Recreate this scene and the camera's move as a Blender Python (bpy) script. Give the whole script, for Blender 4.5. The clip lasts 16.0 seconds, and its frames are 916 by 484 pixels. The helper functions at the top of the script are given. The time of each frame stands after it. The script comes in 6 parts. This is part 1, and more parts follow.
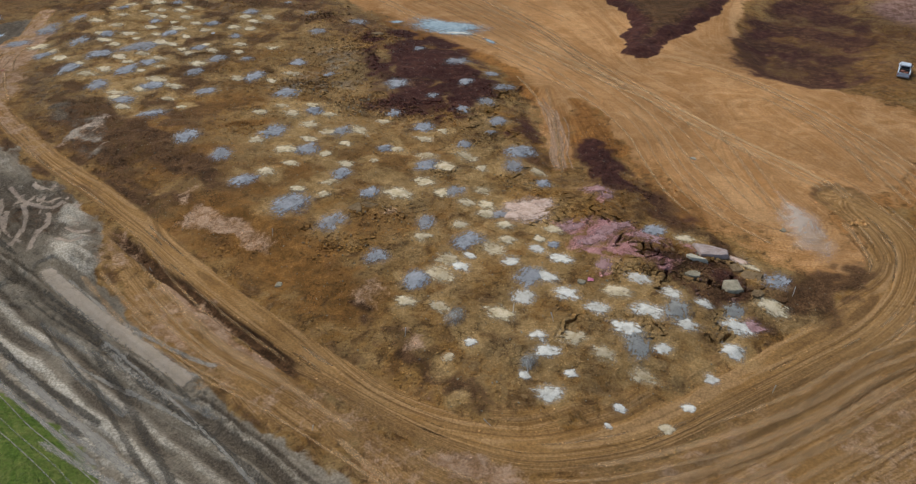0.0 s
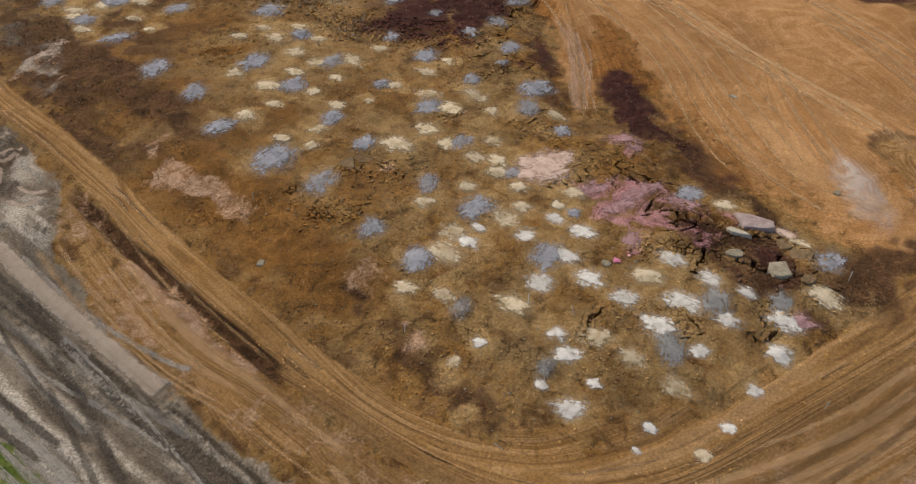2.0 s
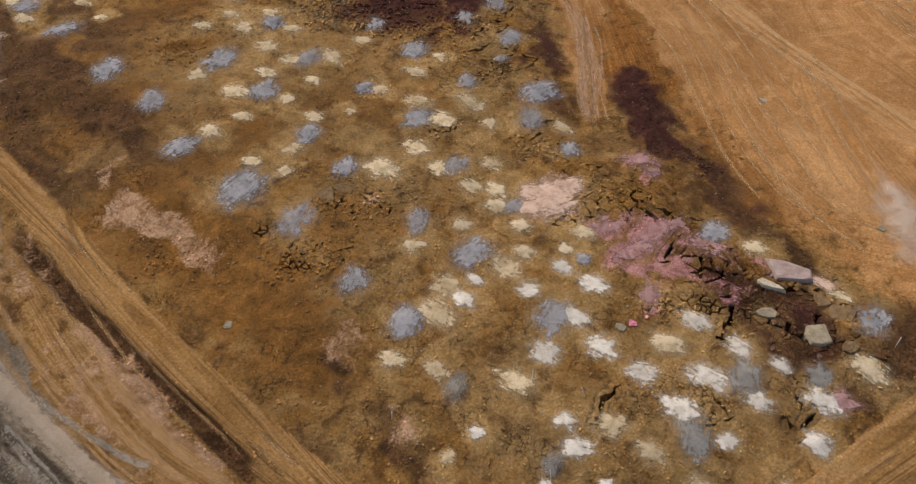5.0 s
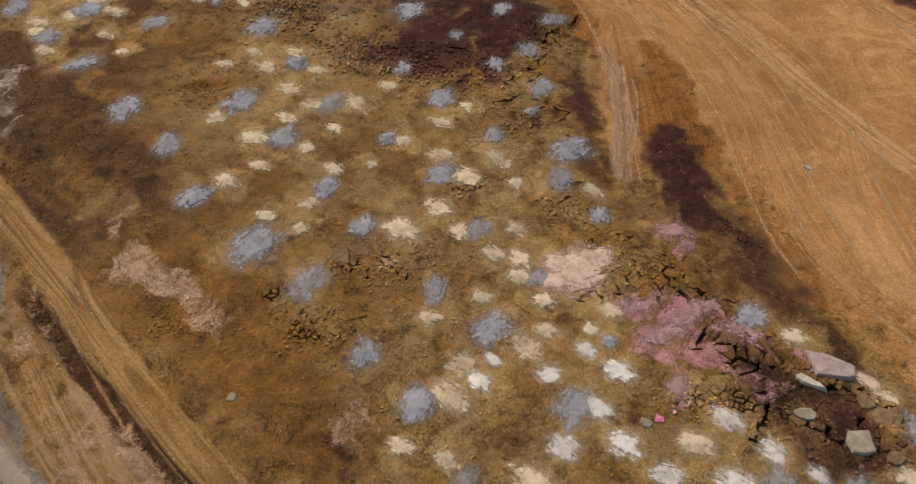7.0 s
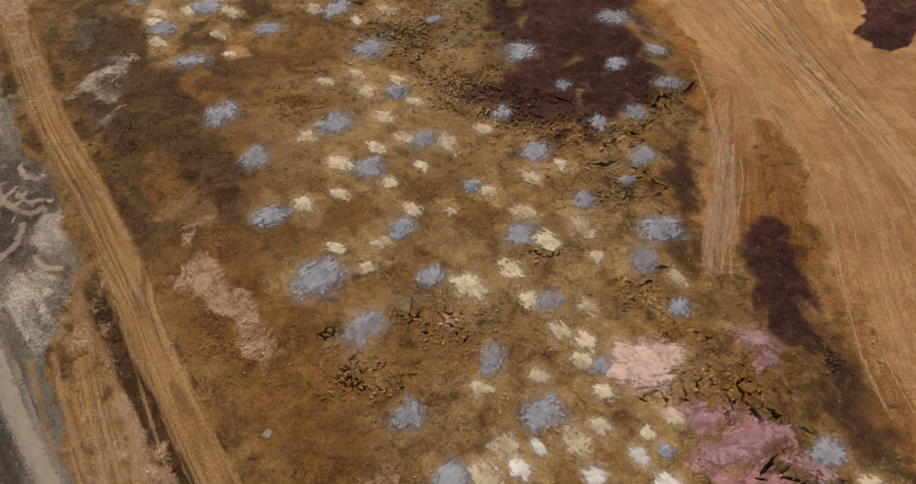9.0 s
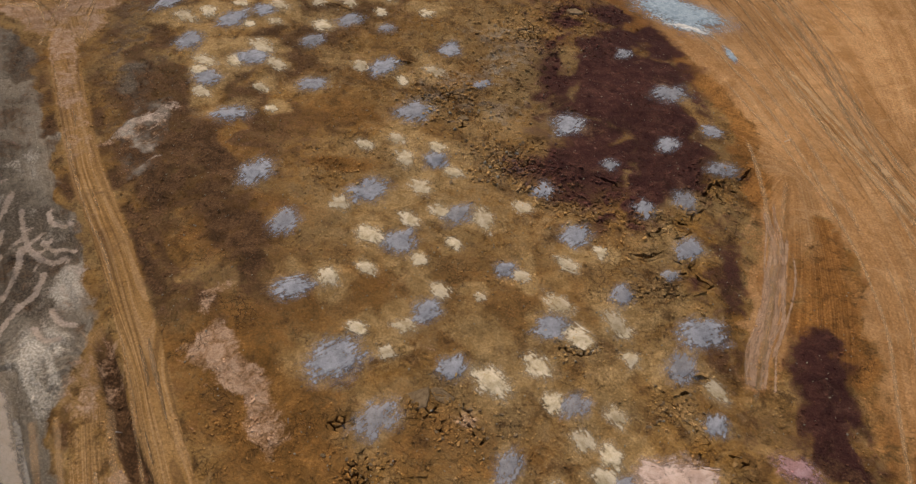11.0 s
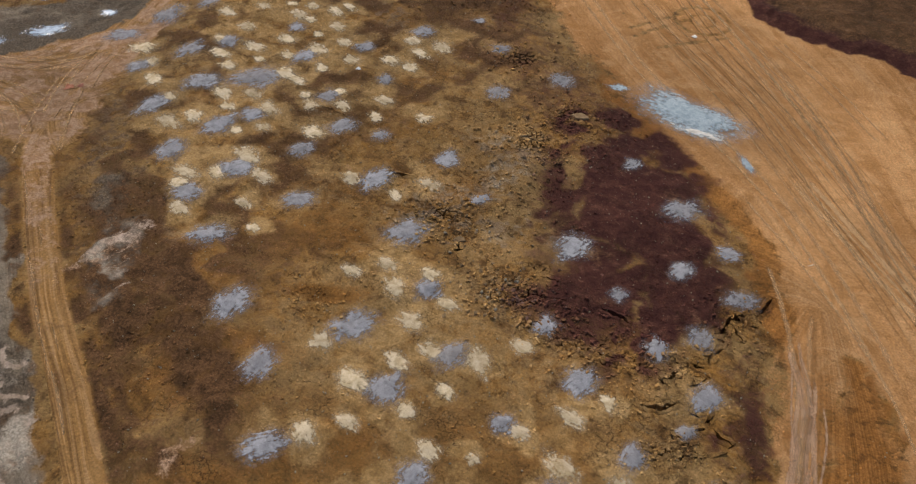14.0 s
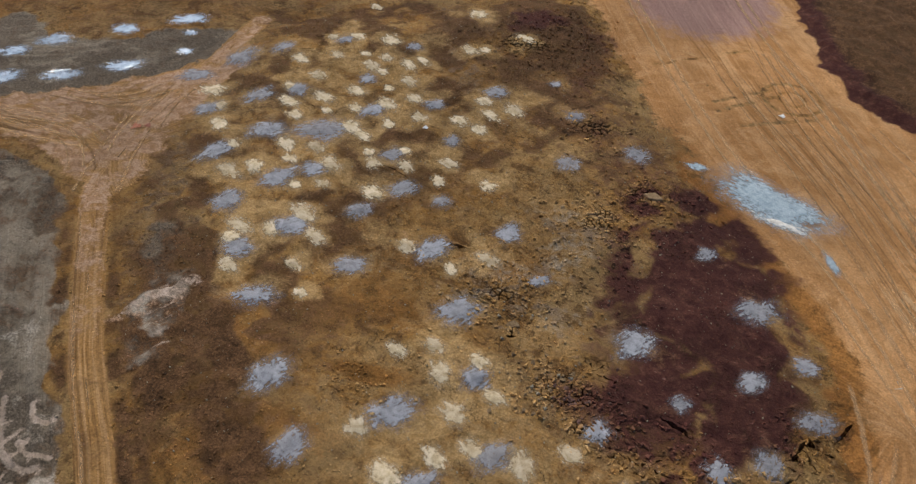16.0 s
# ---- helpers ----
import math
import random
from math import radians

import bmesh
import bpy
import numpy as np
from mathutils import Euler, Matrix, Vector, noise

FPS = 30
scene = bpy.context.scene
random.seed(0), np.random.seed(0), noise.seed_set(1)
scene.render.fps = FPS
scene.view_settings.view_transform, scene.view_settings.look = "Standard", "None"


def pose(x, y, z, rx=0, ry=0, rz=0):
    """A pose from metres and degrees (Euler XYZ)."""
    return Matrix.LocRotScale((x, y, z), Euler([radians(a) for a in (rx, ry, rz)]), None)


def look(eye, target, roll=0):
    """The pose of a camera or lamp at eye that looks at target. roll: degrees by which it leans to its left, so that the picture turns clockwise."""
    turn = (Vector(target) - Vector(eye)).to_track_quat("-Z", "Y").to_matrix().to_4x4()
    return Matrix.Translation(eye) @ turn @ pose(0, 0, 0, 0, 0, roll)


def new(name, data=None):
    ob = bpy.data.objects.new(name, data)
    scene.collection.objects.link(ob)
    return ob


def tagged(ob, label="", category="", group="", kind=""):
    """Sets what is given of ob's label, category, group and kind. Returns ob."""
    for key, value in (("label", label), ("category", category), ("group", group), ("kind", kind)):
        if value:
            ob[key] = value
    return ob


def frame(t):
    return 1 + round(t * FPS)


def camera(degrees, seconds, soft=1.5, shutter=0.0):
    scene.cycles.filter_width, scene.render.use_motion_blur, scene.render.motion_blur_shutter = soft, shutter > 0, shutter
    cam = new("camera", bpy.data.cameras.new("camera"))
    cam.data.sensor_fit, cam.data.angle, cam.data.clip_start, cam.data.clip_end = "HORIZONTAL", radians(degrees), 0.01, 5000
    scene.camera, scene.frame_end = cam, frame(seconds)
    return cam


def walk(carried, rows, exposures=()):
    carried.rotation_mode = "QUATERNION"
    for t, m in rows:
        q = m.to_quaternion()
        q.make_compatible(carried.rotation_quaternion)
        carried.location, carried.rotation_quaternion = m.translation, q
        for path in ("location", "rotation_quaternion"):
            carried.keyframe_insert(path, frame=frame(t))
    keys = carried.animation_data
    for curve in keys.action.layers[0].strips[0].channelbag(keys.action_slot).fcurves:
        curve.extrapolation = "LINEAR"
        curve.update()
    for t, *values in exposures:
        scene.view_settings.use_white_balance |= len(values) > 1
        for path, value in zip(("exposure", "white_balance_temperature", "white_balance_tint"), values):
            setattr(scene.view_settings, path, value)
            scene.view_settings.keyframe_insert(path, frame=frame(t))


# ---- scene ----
cam = camera(60.4, 16.0, 1.3)
PATH = [
    (0, (0.024, -0.012, 55.406), (-0.009, 1.588, 54.206), -0.5),
    (0.5, (-0.162, 3.98, 55.416), (-0.197, 5.525, 54.146), -0.5),
    (1, (-0.308, 7.927, 55.498), (-0.347, 9.418, 54.165), -0.5),
    (1.5, (-0.402, 11.717, 55.665), (-0.444, 13.158, 54.279), -0.6),
    (2, (-0.44, 15.37, 55.833), (-0.483, 16.757, 54.394), -0.8),
    (2.5, (-0.508, 18.78, 56.012), (-0.548, 20.108, 54.518), -0.8),
    (3, (-0.572, 21.827, 56.217), (-0.609, 23.098, 54.673), -0.9),
    (3.5, (-0.61, 24.561, 56.428), (-0.645, 25.793, 54.853), -1.0),
    (4, (-0.595, 27.054, 56.636), (-0.629, 28.276, 55.053), -1.1),
    (4.2, (-0.567, 27.952, 56.685), (-0.601, 29.172, 55.101), -1.1),
    (6.3, (-0.124, 36.463, 57.566), (-0.176, 37.685, 55.984), -1.5),
    (6.5, (-0.086, 37.145, 57.61), (-0.151, 38.367, 56.028), -1.5),
    (7, (-0.028, 38.725, 57.779), (-0.132, 39.946, 56.198), -1.3),
    (7.5, (0.052, 40.248, 57.932), (-0.096, 41.467, 56.353), -0.9),
    (8, (0.12, 41.75, 58.121), (-0.077, 42.966, 56.545), -0.3),
    (8.5, (0.159, 43.234, 58.376), (-0.095, 44.441, 56.801), 0.2),
    (9, (0.19, 44.763, 58.618), (-0.126, 45.958, 57.045), 0.5),
    (9.2, (0.154, 45.408, 58.665), (-0.186, 46.599, 57.095), 0.6),
    (11.5, (-0.811, 53.252, 59.361), (-1.26, 54.476, 57.844), 1.0),
    (12, (-1.179, 55.056, 59.403), (-1.638, 56.294, 57.901), 0.9),
    (12.5, (-1.629, 56.871, 59.429), (-2.094, 58.124, 57.941), 0.9),
    (13, (-2.098, 58.705, 59.447), (-2.572, 59.972, 57.973), 0.9),
    (13.5, (-2.594, 60.539, 59.472), (-3.077, 61.82, 58.013), 0.8),
    (14, (-3.145, 62.397, 59.488), (-3.64, 63.689, 58.044), 0.8),
    (14.5, (-3.693, 64.149, 59.532), (-4.207, 65.449, 58.102), 0.8),
    (15, (-4.313, 65.832, 59.626), (-4.863, 67.132, 58.209), 0.9),
    (15.5, (-4.952, 67.422, 59.759), (-5.553, 68.714, 58.355), 1.1),
    (16, (-5.603, 68.968, 59.908), (-6.261, 70.244, 58.517), 1.3),
]
walk(cam, [(t, look(eye, target, roll)) for t, eye, target, roll in PATH],
     [(0, 0.205, 6050, 5), (3, 0.25, 7000, 14), (9, 0.22, 7100, 15), (11.3, 0.19, 6900, 14), (13, 0.225, 6800, 13), (16, 0.27, 6250, 9.5)])

# ---- light ----
world = bpy.data.worlds.new("sky")
scene.world = world
world.use_nodes = True
wn = world.node_tree.nodes
wn.clear()
sky = wn.new("ShaderNodeTexSky")
sky.sky_type = "NISHITA"
sky.sun_disc = False
SUN_UP, SUN_TURN = 52.0, 320.0
sky.sun_elevation, sky.sun_rotation = radians(SUN_UP), radians(SUN_TURN)
sky.air_density, sky.dust_density, sky.ozone_density = 1.0, 3.0, 1.0
back = wn.new("ShaderNodeBackground")
back.inputs["Strength"].default_value = 0.11
wout = wn.new("ShaderNodeOutputWorld")
world.node_tree.links.new(sky.outputs[0], back.inputs[0])
world.node_tree.links.new(back.outputs[0], wout.inputs[0])
sun_data = bpy.data.lights.new("sun", "SUN")
sun_data.energy, sun_data.angle, sun_data.color = 1.5, radians(10), (1.0, 0.93, 0.82)
sun = new("sun", sun_data)
sa, se = radians(SUN_TURN), radians(SUN_UP)
sun_way = Vector((math.sin(sa) * math.cos(se), math.cos(sa) * math.cos(se), math.sin(se)))
sun.matrix_world = look(sun_way * 200, (0, 0, 0))


# ---- materials ----
class Nodes:
    """A short way to write a node material."""

    def __init__(self, name):
        self.mat = bpy.data.materials.new(name)
        self.mat.use_nodes = True
        self.tree = self.mat.node_tree
        self.tree.nodes.clear()
        self.out = self.add("ShaderNodeOutputMaterial")
        self.bsdf = self.add("ShaderNodeBsdfPrincipled")
        self.link(self.bsdf.outputs[0], self.out.inputs[0])
        self.pos = self.add("ShaderNodeNewGeometry").outputs["Position"]

    def add(self, kind):
        return self.tree.nodes.new(kind)

    def link(self, a, b):
        self.tree.links.new(a, b)

    def put(self, socket, value):
        if isinstance(value, bpy.types.NodeSocket):
            self.link(value, socket)
        elif isinstance(value, tuple) and len(value) == 3 and socket.type == "RGBA":
            socket.default_value = (*value, 1)
        else:
            socket.default_value = value

    def attr(self, name, vector=False):
        n = self.add("ShaderNodeAttribute")
        n.attribute_name = name
        return n.outputs["Vector" if vector else "Fac"]

    def noise(self, scale, detail=4, rough=0.6, vec=None, stretch=None, warp=0.0):
        vec = self.pos if vec is None else vec
        if stretch:
            m = self.add("ShaderNodeMapping")
            m.inputs["Scale"].default_value = stretch
            self.link(vec, m.inputs["Vector"])
            vec = m.outputs[0]
        n = self.add("ShaderNodeTexNoise")
        n.inputs["Scale"].default_value, n.inputs["Detail"].default_value = scale, detail
        n.inputs["Roughness"].default_value, n.inputs["Distortion"].default_value = rough, warp
        self.link(vec, n.inputs["Vector"])
        return n.outputs["Fac"]

    def crazed(self, scale, warp):
        """Distance to the nearest joint of a crooked net of cracks."""
        n = self.add("ShaderNodeTexNoise")
        n.inputs["Scale"].default_value, n.inputs["Detail"].default_value = scale * 1.6, 3
        self.link(self.pos, n.inputs["Vector"])
        m = self.add("ShaderNodeVectorMath")
        m.operation = "MULTIPLY_ADD"
        self.link(n.outputs["Color"], m.inputs[0])
        m.inputs[1].default_value = (warp, warp, 0.0)
        self.link(self.pos, m.inputs[2])
        v = self.add("ShaderNodeTexVoronoi")
        v.feature, v.voronoi_dimensions = "DISTANCE_TO_EDGE", "2D"
        v.inputs["Scale"].default_value = scale
        self.link(m.outputs[0], v.inputs["Vector"])
        return v.outputs["Distance"]

    def voronoi(self, scale, feature="F1", out="Distance"):
        n = self.add("ShaderNodeTexVoronoi")
        n.feature = feature
        n.inputs["Scale"].default_value = scale
        self.link(self.pos, n.inputs["Vector"])
        return n.outputs[out]

    def math(self, op, a, b=0.0, clamp=False):
        n = self.add("ShaderNodeMath")
        n.operation, n.use_clamp = op, clamp
        self.put(n.inputs[0], a)
        self.put(n.inputs[1], b)
        return n.outputs[0]

    def step(self, value, lo, hi, to=(0.0, 1.0)):
        n = self.add("ShaderNodeMapRange")
        n.interpolation_type = "SMOOTHSTEP"
        self.put(n.inputs["Value"], value)
        n.inputs["From Min"].default_value, n.inputs["From Max"].default_value = lo, hi
        n.inputs["To Min"].default_value, n.inputs["To Max"].default_value = to
        return n.outputs[0]

    def mix(self, fac, a, b, how="MIX"):
        n = self.add("ShaderNodeMix")
        n.data_type, n.blend_type = "RGBA", how
        self.put(n.inputs[0], fac)
        self.put(n.inputs[6], a)
        self.put(n.inputs[7], b)
        return n.outputs[2]

    def grain(self, colour, amount):
        """Scales a colour by a value."""
        n = self.add("ShaderNodeVectorMath")
        n.operation = "SCALE"
        self.link(colour, n.inputs[0])
        self.put(n.inputs["Scale"], amount)
        return n.outputs[0]

    def bump(self, *heights):
        last = None
        for height, strength, distance in heights:
            n = self.add("ShaderNodeBump")
            n.inputs["Strength"].default_value, n.inputs["Distance"].default_value = strength, distance
            self.link(height, n.inputs["Height"])
            if last:
                self.link(last, n.inputs["Normal"])
            last = n.outputs[0]
        self.link(last, self.bsdf.inputs["Normal"])

    def done(self, colour, rough=0.95, spec=0.15, metal=0.0):
        self.put(self.bsdf.inputs["Base Color"], colour)
        self.put(self.bsdf.inputs["Roughness"], rough)
        self.put(self.bsdf.inputs["Metallic"], metal)
        self.bsdf.inputs["Specular IOR Level"].default_value = spec
        return self.mat


MASKS = ("tan", "grey", "grass", "maroon", "pink", "rust", "pale", "dark", "lilac", "road", "olive", "chalk", "ash", "soot", "smudge", "ember")


def made_ground(k):
    """How far the earth has been driven over or scraped."""
    return k.math("MAXIMUM", k.attr("tan"), k.math("MAXIMUM", k.attr("road"), k.math("MAXIMUM", k.attr("grey"), k.attr("grass"))))


def ground_material(name="earth", relief_depth=1.0, light=1.0):
    k = Nodes(name)
    n0, n1 = k.noise(0.035, 3), k.noise(0.16, 5, 0.62)
    n2, n3 = k.noise(0.75, 6, 0.65, warp=0.6), k.noise(4.5, 6, 0.7)
    clod = k.voronoi(3.2)
    flow = k.attr("flow", True)
    s1 = k.noise(1.0, 3, 0.55, flow, (0.62, 0.022, 1.0))
    s2 = k.noise(1.0, 3, 0.6, flow, (2.3, 0.04, 1.0))
    rag = k.math("ADD", k.math("MULTIPLY", k.math("SUBTRACT", n2, 0.5), 1.5), k.math("MULTIPLY", k.math("SUBTRACT", n3, 0.5), 0.7))

    def edge(name, lo=0.32, hi=0.68, rough=1.3):
        return k.step(k.math("ADD", k.attr(name), k.math("MULTIPLY", rag, rough * 0.55)), lo, hi)

    na, nb = k.noise(0.30, 5, 0.62, warp=0.8), k.noise(1.9, 6, 0.68, warp=0.5)
    broad = k.noise(0.075, 4, 0.55, warp=1.2)
    c = k.mix(k.step(n1, 0.35, 0.65), (0.245, 0.134, 0.036), (0.253, 0.156, 0.056))
    c = k.mix(k.step(broad, 0.50, 0.62, (0, 0.7)), c, (0.240, 0.170, 0.078))
    c = k.mix(k.step(broad, 0.47, 0.36, (0, 0.6)), c, (0.190, 0.096, 0.028))
    c = k.mix(k.step(na, 0.50, 0.64, (0, 0.5)), c, (0.360, 0.242, 0.110))
    c = k.mix(k.step(na, 0.49, 0.37, (0, 0.78)), c, (0.090, 0.047, 0.018))
    nc = k.noise(0.62, 4, 0.6, warp=1.4)
    c = k.mix(k.step(nc, 0.54, 0.70, (0, 0.4)), c, (0.410, 0.292, 0.150))
    c = k.mix(k.step(nc, 0.44, 0.28, (0, 0.35)), c, (0.120, 0.068, 0.026))
    c = k.mix(k.step(n2, 0.52, 0.70, (0, 0.35)), c, (0.290, 0.190, 0.092))
    c = k.mix(k.step(n2, 0.47, 0.32, (0, 0.75)), c, (0.080, 0.046, 0.020))
    c = k.mix(k.step(nb, 0.46, 0.32, (0, 0.72)), c, (0.062, 0.036, 0.017))
    c = k.mix(k.step(nb, 0.57, 0.74, (0, 0.45)), c, (0.315, 0.208, 0.085))
    c = k.mix(k.math("MULTIPLY", k.attr("olive"), k.step(n2, 0.33, 0.70, (0.0, 0.8))), c, (0.255, 0.180, 0.088))
    c = k.mix(k.math("MULTIPLY", edge("rust", 0.25, 0.9), 0.9), c, k.mix(k.step(n2, 0.35, 0.68), k.mix(k.step(n1, 0.4, 0.6), (0.120, 0.062, 0.018), (0.165, 0.083, 0.022)), k.mix(k.step(n1, 0.4, 0.6), (0.200, 0.101, 0.027), (0.290, 0.148, 0.042))))
    tan = k.mix(k.step(n1, 0.3, 0.7), (0.378, 0.207, 0.083), (0.480, 0.278, 0.122))
    s0 = k.noise(1.0, 3, 0.5, flow, (0.16, 0.012, 1.0))
    tan = k.mix(k.step(s0, 0.47, 0.36, (0, 0.45)), tan, (0.310, 0.156, 0.052))
    tan = k.mix(k.step(s0, 0.53, 0.65, (0, 0.45)), tan, (0.560, 0.375, 0.200))
    tan = k.mix(k.step(s1, 0.51, 0.64, (0, 0.36)), tan, (0.575, 0.362, 0.180))
    tan = k.mix(k.step(s1, 0.48, 0.35, (0, 0.36)), tan, (0.265, 0.136, 0.046))
    tan = k.mix(k.step(s2, 0.53, 0.68, (0, 0.22)), tan, (0.600, 0.410, 0.230))
    tan = k.mix(k.step(s2, 0.47, 0.32, (0, 0.20)), tan, (0.215, 0.112, 0.040))
    tan = k.mix(k.step(n2, 0.50, 0.30, (0, 0.4)), tan, (0.270, 0.145, 0.055))
    patchy = k.noise(0.22, 5, 0.6, warp=1.6)
    tan = k.mix(k.step(patchy, 0.52, 0.66, (0, 0.5)), tan, (0.560, 0.360, 0.180))
    tan = k.mix(k.step(patchy, 0.47, 0.34, (0, 0.5)), tan, (0.300, 0.158, 0.056))
    c = k.mix(edge("tan"), c, tan)
    glow = k.mix(k.step(s1, 0.40, 0.60), (0.215, 0.098, 0.026), (0.350, 0.168, 0.048))
    glow = k.mix(k.step(n2, 0.48, 0.34, (0, 0.7)), glow, (0.100, 0.045, 0.016))
    c = k.mix(k.math("MULTIPLY", edge("ember", 0.2, 0.85), 0.9), c, glow)
    c = k.mix(edge("lilac", 0.3, 0.8), c, k.mix(k.step(s2, 0.35, 0.65), (0.290, 0.185, 0.165), (0.370, 0.250, 0.215)))
    grey = k.mix(k.step(n1, 0.35, 0.65), (0.215, 0.190, 0.148), (0.300, 0.268, 0.212))
    grey = k.mix(k.step(s1, 0.51, 0.62, (0, 0.4)), grey, (0.330, 0.300, 0.245))
    grey = k.mix(k.step(s2, 0.52, 0.68, (0, 0.35)), grey, (0.330, 0.300, 0.245))
    grey = k.mix(k.step(s2, 0.47, 0.32, (0, 0.4)), grey, (0.080, 0.064, 0.046))
    grey = k.mix(k.step(nb, 0.47, 0.34, (0, 0.6)), grey, (0.085, 0.068, 0.050))
    grey = k.mix(k.step(n3, 0.52, 0.75, (0, 0.4)), grey, (0.33, 0.29, 0.25))
    grey = k.mix(k.math("MULTIPLY", k.step(k.math("ADD", k.attr("soot"), k.math("MULTIPLY", rag, 0.5)), 0.2, 0.8), 0.9), grey, k.mix(k.step(n3, 0.35, 0.65), (0.082, 0.068, 0.052), (0.155, 0.134, 0.105)))
    grey = k.mix(k.step(k.math("ADD", k.attr("ash"), k.math("MULTIPLY", rag, 0.8)), 0.25, 0.95), grey, k.mix(k.step(n3, 0.35, 0.65), (0.400, 0.375, 0.320), (0.580, 0.555, 0.485)))
    c = k.mix(edge("grey"), c, grey)
    road = k.mix(k.step(n1, 0.3, 0.7), (0.275, 0.158, 0.055), (0.345, 0.214, 0.088))
    road = k.mix(k.step(s2, 0.50, 0.60, (0, 0.6)), road, (0.440, 0.292, 0.150))
    road = k.mix(k.step(s2, 0.49, 0.38, (0, 0.65)), road, (0.140, 0.080, 0.032))
    road = k.mix(k.step(s1, 0.50, 0.32, (0, 0.4)), road, (0.120, 0.070, 0.035))
    c = k.mix(edge("road"), c, road)
    c = k.mix(edge("maroon", 0.25, 0.8, 1.3), c, k.mix(k.step(n2, 0.35, 0.68), (0.046, 0.018, 0.016), k.mix(k.step(nc, 0.50, 0.74), (0.080, 0.034, 0.026), (0.140, 0.072, 0.050))))
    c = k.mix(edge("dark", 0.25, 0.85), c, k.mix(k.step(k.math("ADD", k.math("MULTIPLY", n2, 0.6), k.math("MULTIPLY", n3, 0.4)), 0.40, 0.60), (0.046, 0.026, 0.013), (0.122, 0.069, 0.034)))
    c = k.mix(edge("pale", 0.3, 0.85, 1.9), c, k.mix(k.step(n2, 0.35, 0.65), (0.290, 0.180, 0.105), (0.440, 0.312, 0.215)))
    c = k.mix(edge("chalk", 0.3, 0.8, 1.6), c, k.mix(k.step(n2, 0.3, 0.7), (0.330, 0.275, 0.220), (0.480, 0.410, 0.350)))
    c = k.mix(k.math("MULTIPLY", edge("pink", 0.3, 0.85, 2.2), 0.9), c, k.mix(k.step(n2, 0.35, 0.65), (0.270, 0.130, 0.130), (0.500, 0.285, 0.305)))
    c = k.mix(edge("grass", 0.35, 0.65), c, k.mix(k.step(n2, 0.35, 0.7), (0.090, 0.150, 0.026), (0.165, 0.200, 0.055)))
    c = k.mix(k.math("MULTIPLY", k.step(k.math("ADD", k.attr("smudge"), k.math("MULTIPLY", rag, 0.5)), 0.08, 0.72), 0.78), c, k.mix(k.step(nc, 0.35, 0.65), (0.296, 0.198, 0.082), (0.430, 0.305, 0.145)))
    whole = k.step(made_ground(k), 0.35, 0.1)
    zone = k.math("MULTIPLY", whole, k.step(k.noise(0.21, 4, 0.6, warp=0.8), 0.52, 0.62))
    joint = k.math("MULTIPLY", k.step(k.math("MINIMUM", k.crazed(1.1, 0.9), k.math("ADD", k.crazed(2.6, 0.4), 0.012)), 0.05, 0.01), zone)
    c = k.mix(k.math("MULTIPLY", joint, 0.7), c, (0.040, 0.024, 0.012))
    n_tint = k.add("ShaderNodeVectorMath")
    n_tint.operation = "MULTIPLY"
    k.link(c, n_tint.inputs[0])
    n_tint.inputs[1].default_value = (1.03, 0.938, 0.835)
    c = n_tint.outputs[0]
    c = k.grain(c, k.step(n3, 0.28, 0.72, (0.72, 1.28)))
    c = k.grain(c, k.step(clod, 0.05, 0.65, (1.06, 0.93)))
    c = k.grain(c, k.step(n0, 0.35, 0.65, (0.84 * light, 1.12 * light)))
    made = made_ground(k)
    k.bump((k.math("MULTIPLY", made, k.math("ADD", s1, s2)), 0.6, 0.22 * relief_depth), (n2, 0.8, 0.32 * relief_depth), (nb, 0.8, 0.20 * relief_depth), (n3, 0.9, 0.10 * relief_depth), (clod, 0.1, 0.05 * relief_depth), (k.math("MULTIPLY", joint, -1.0), 0.7, 0.12 * relief_depth))
    return k.done(c, 0.97, 0.1)


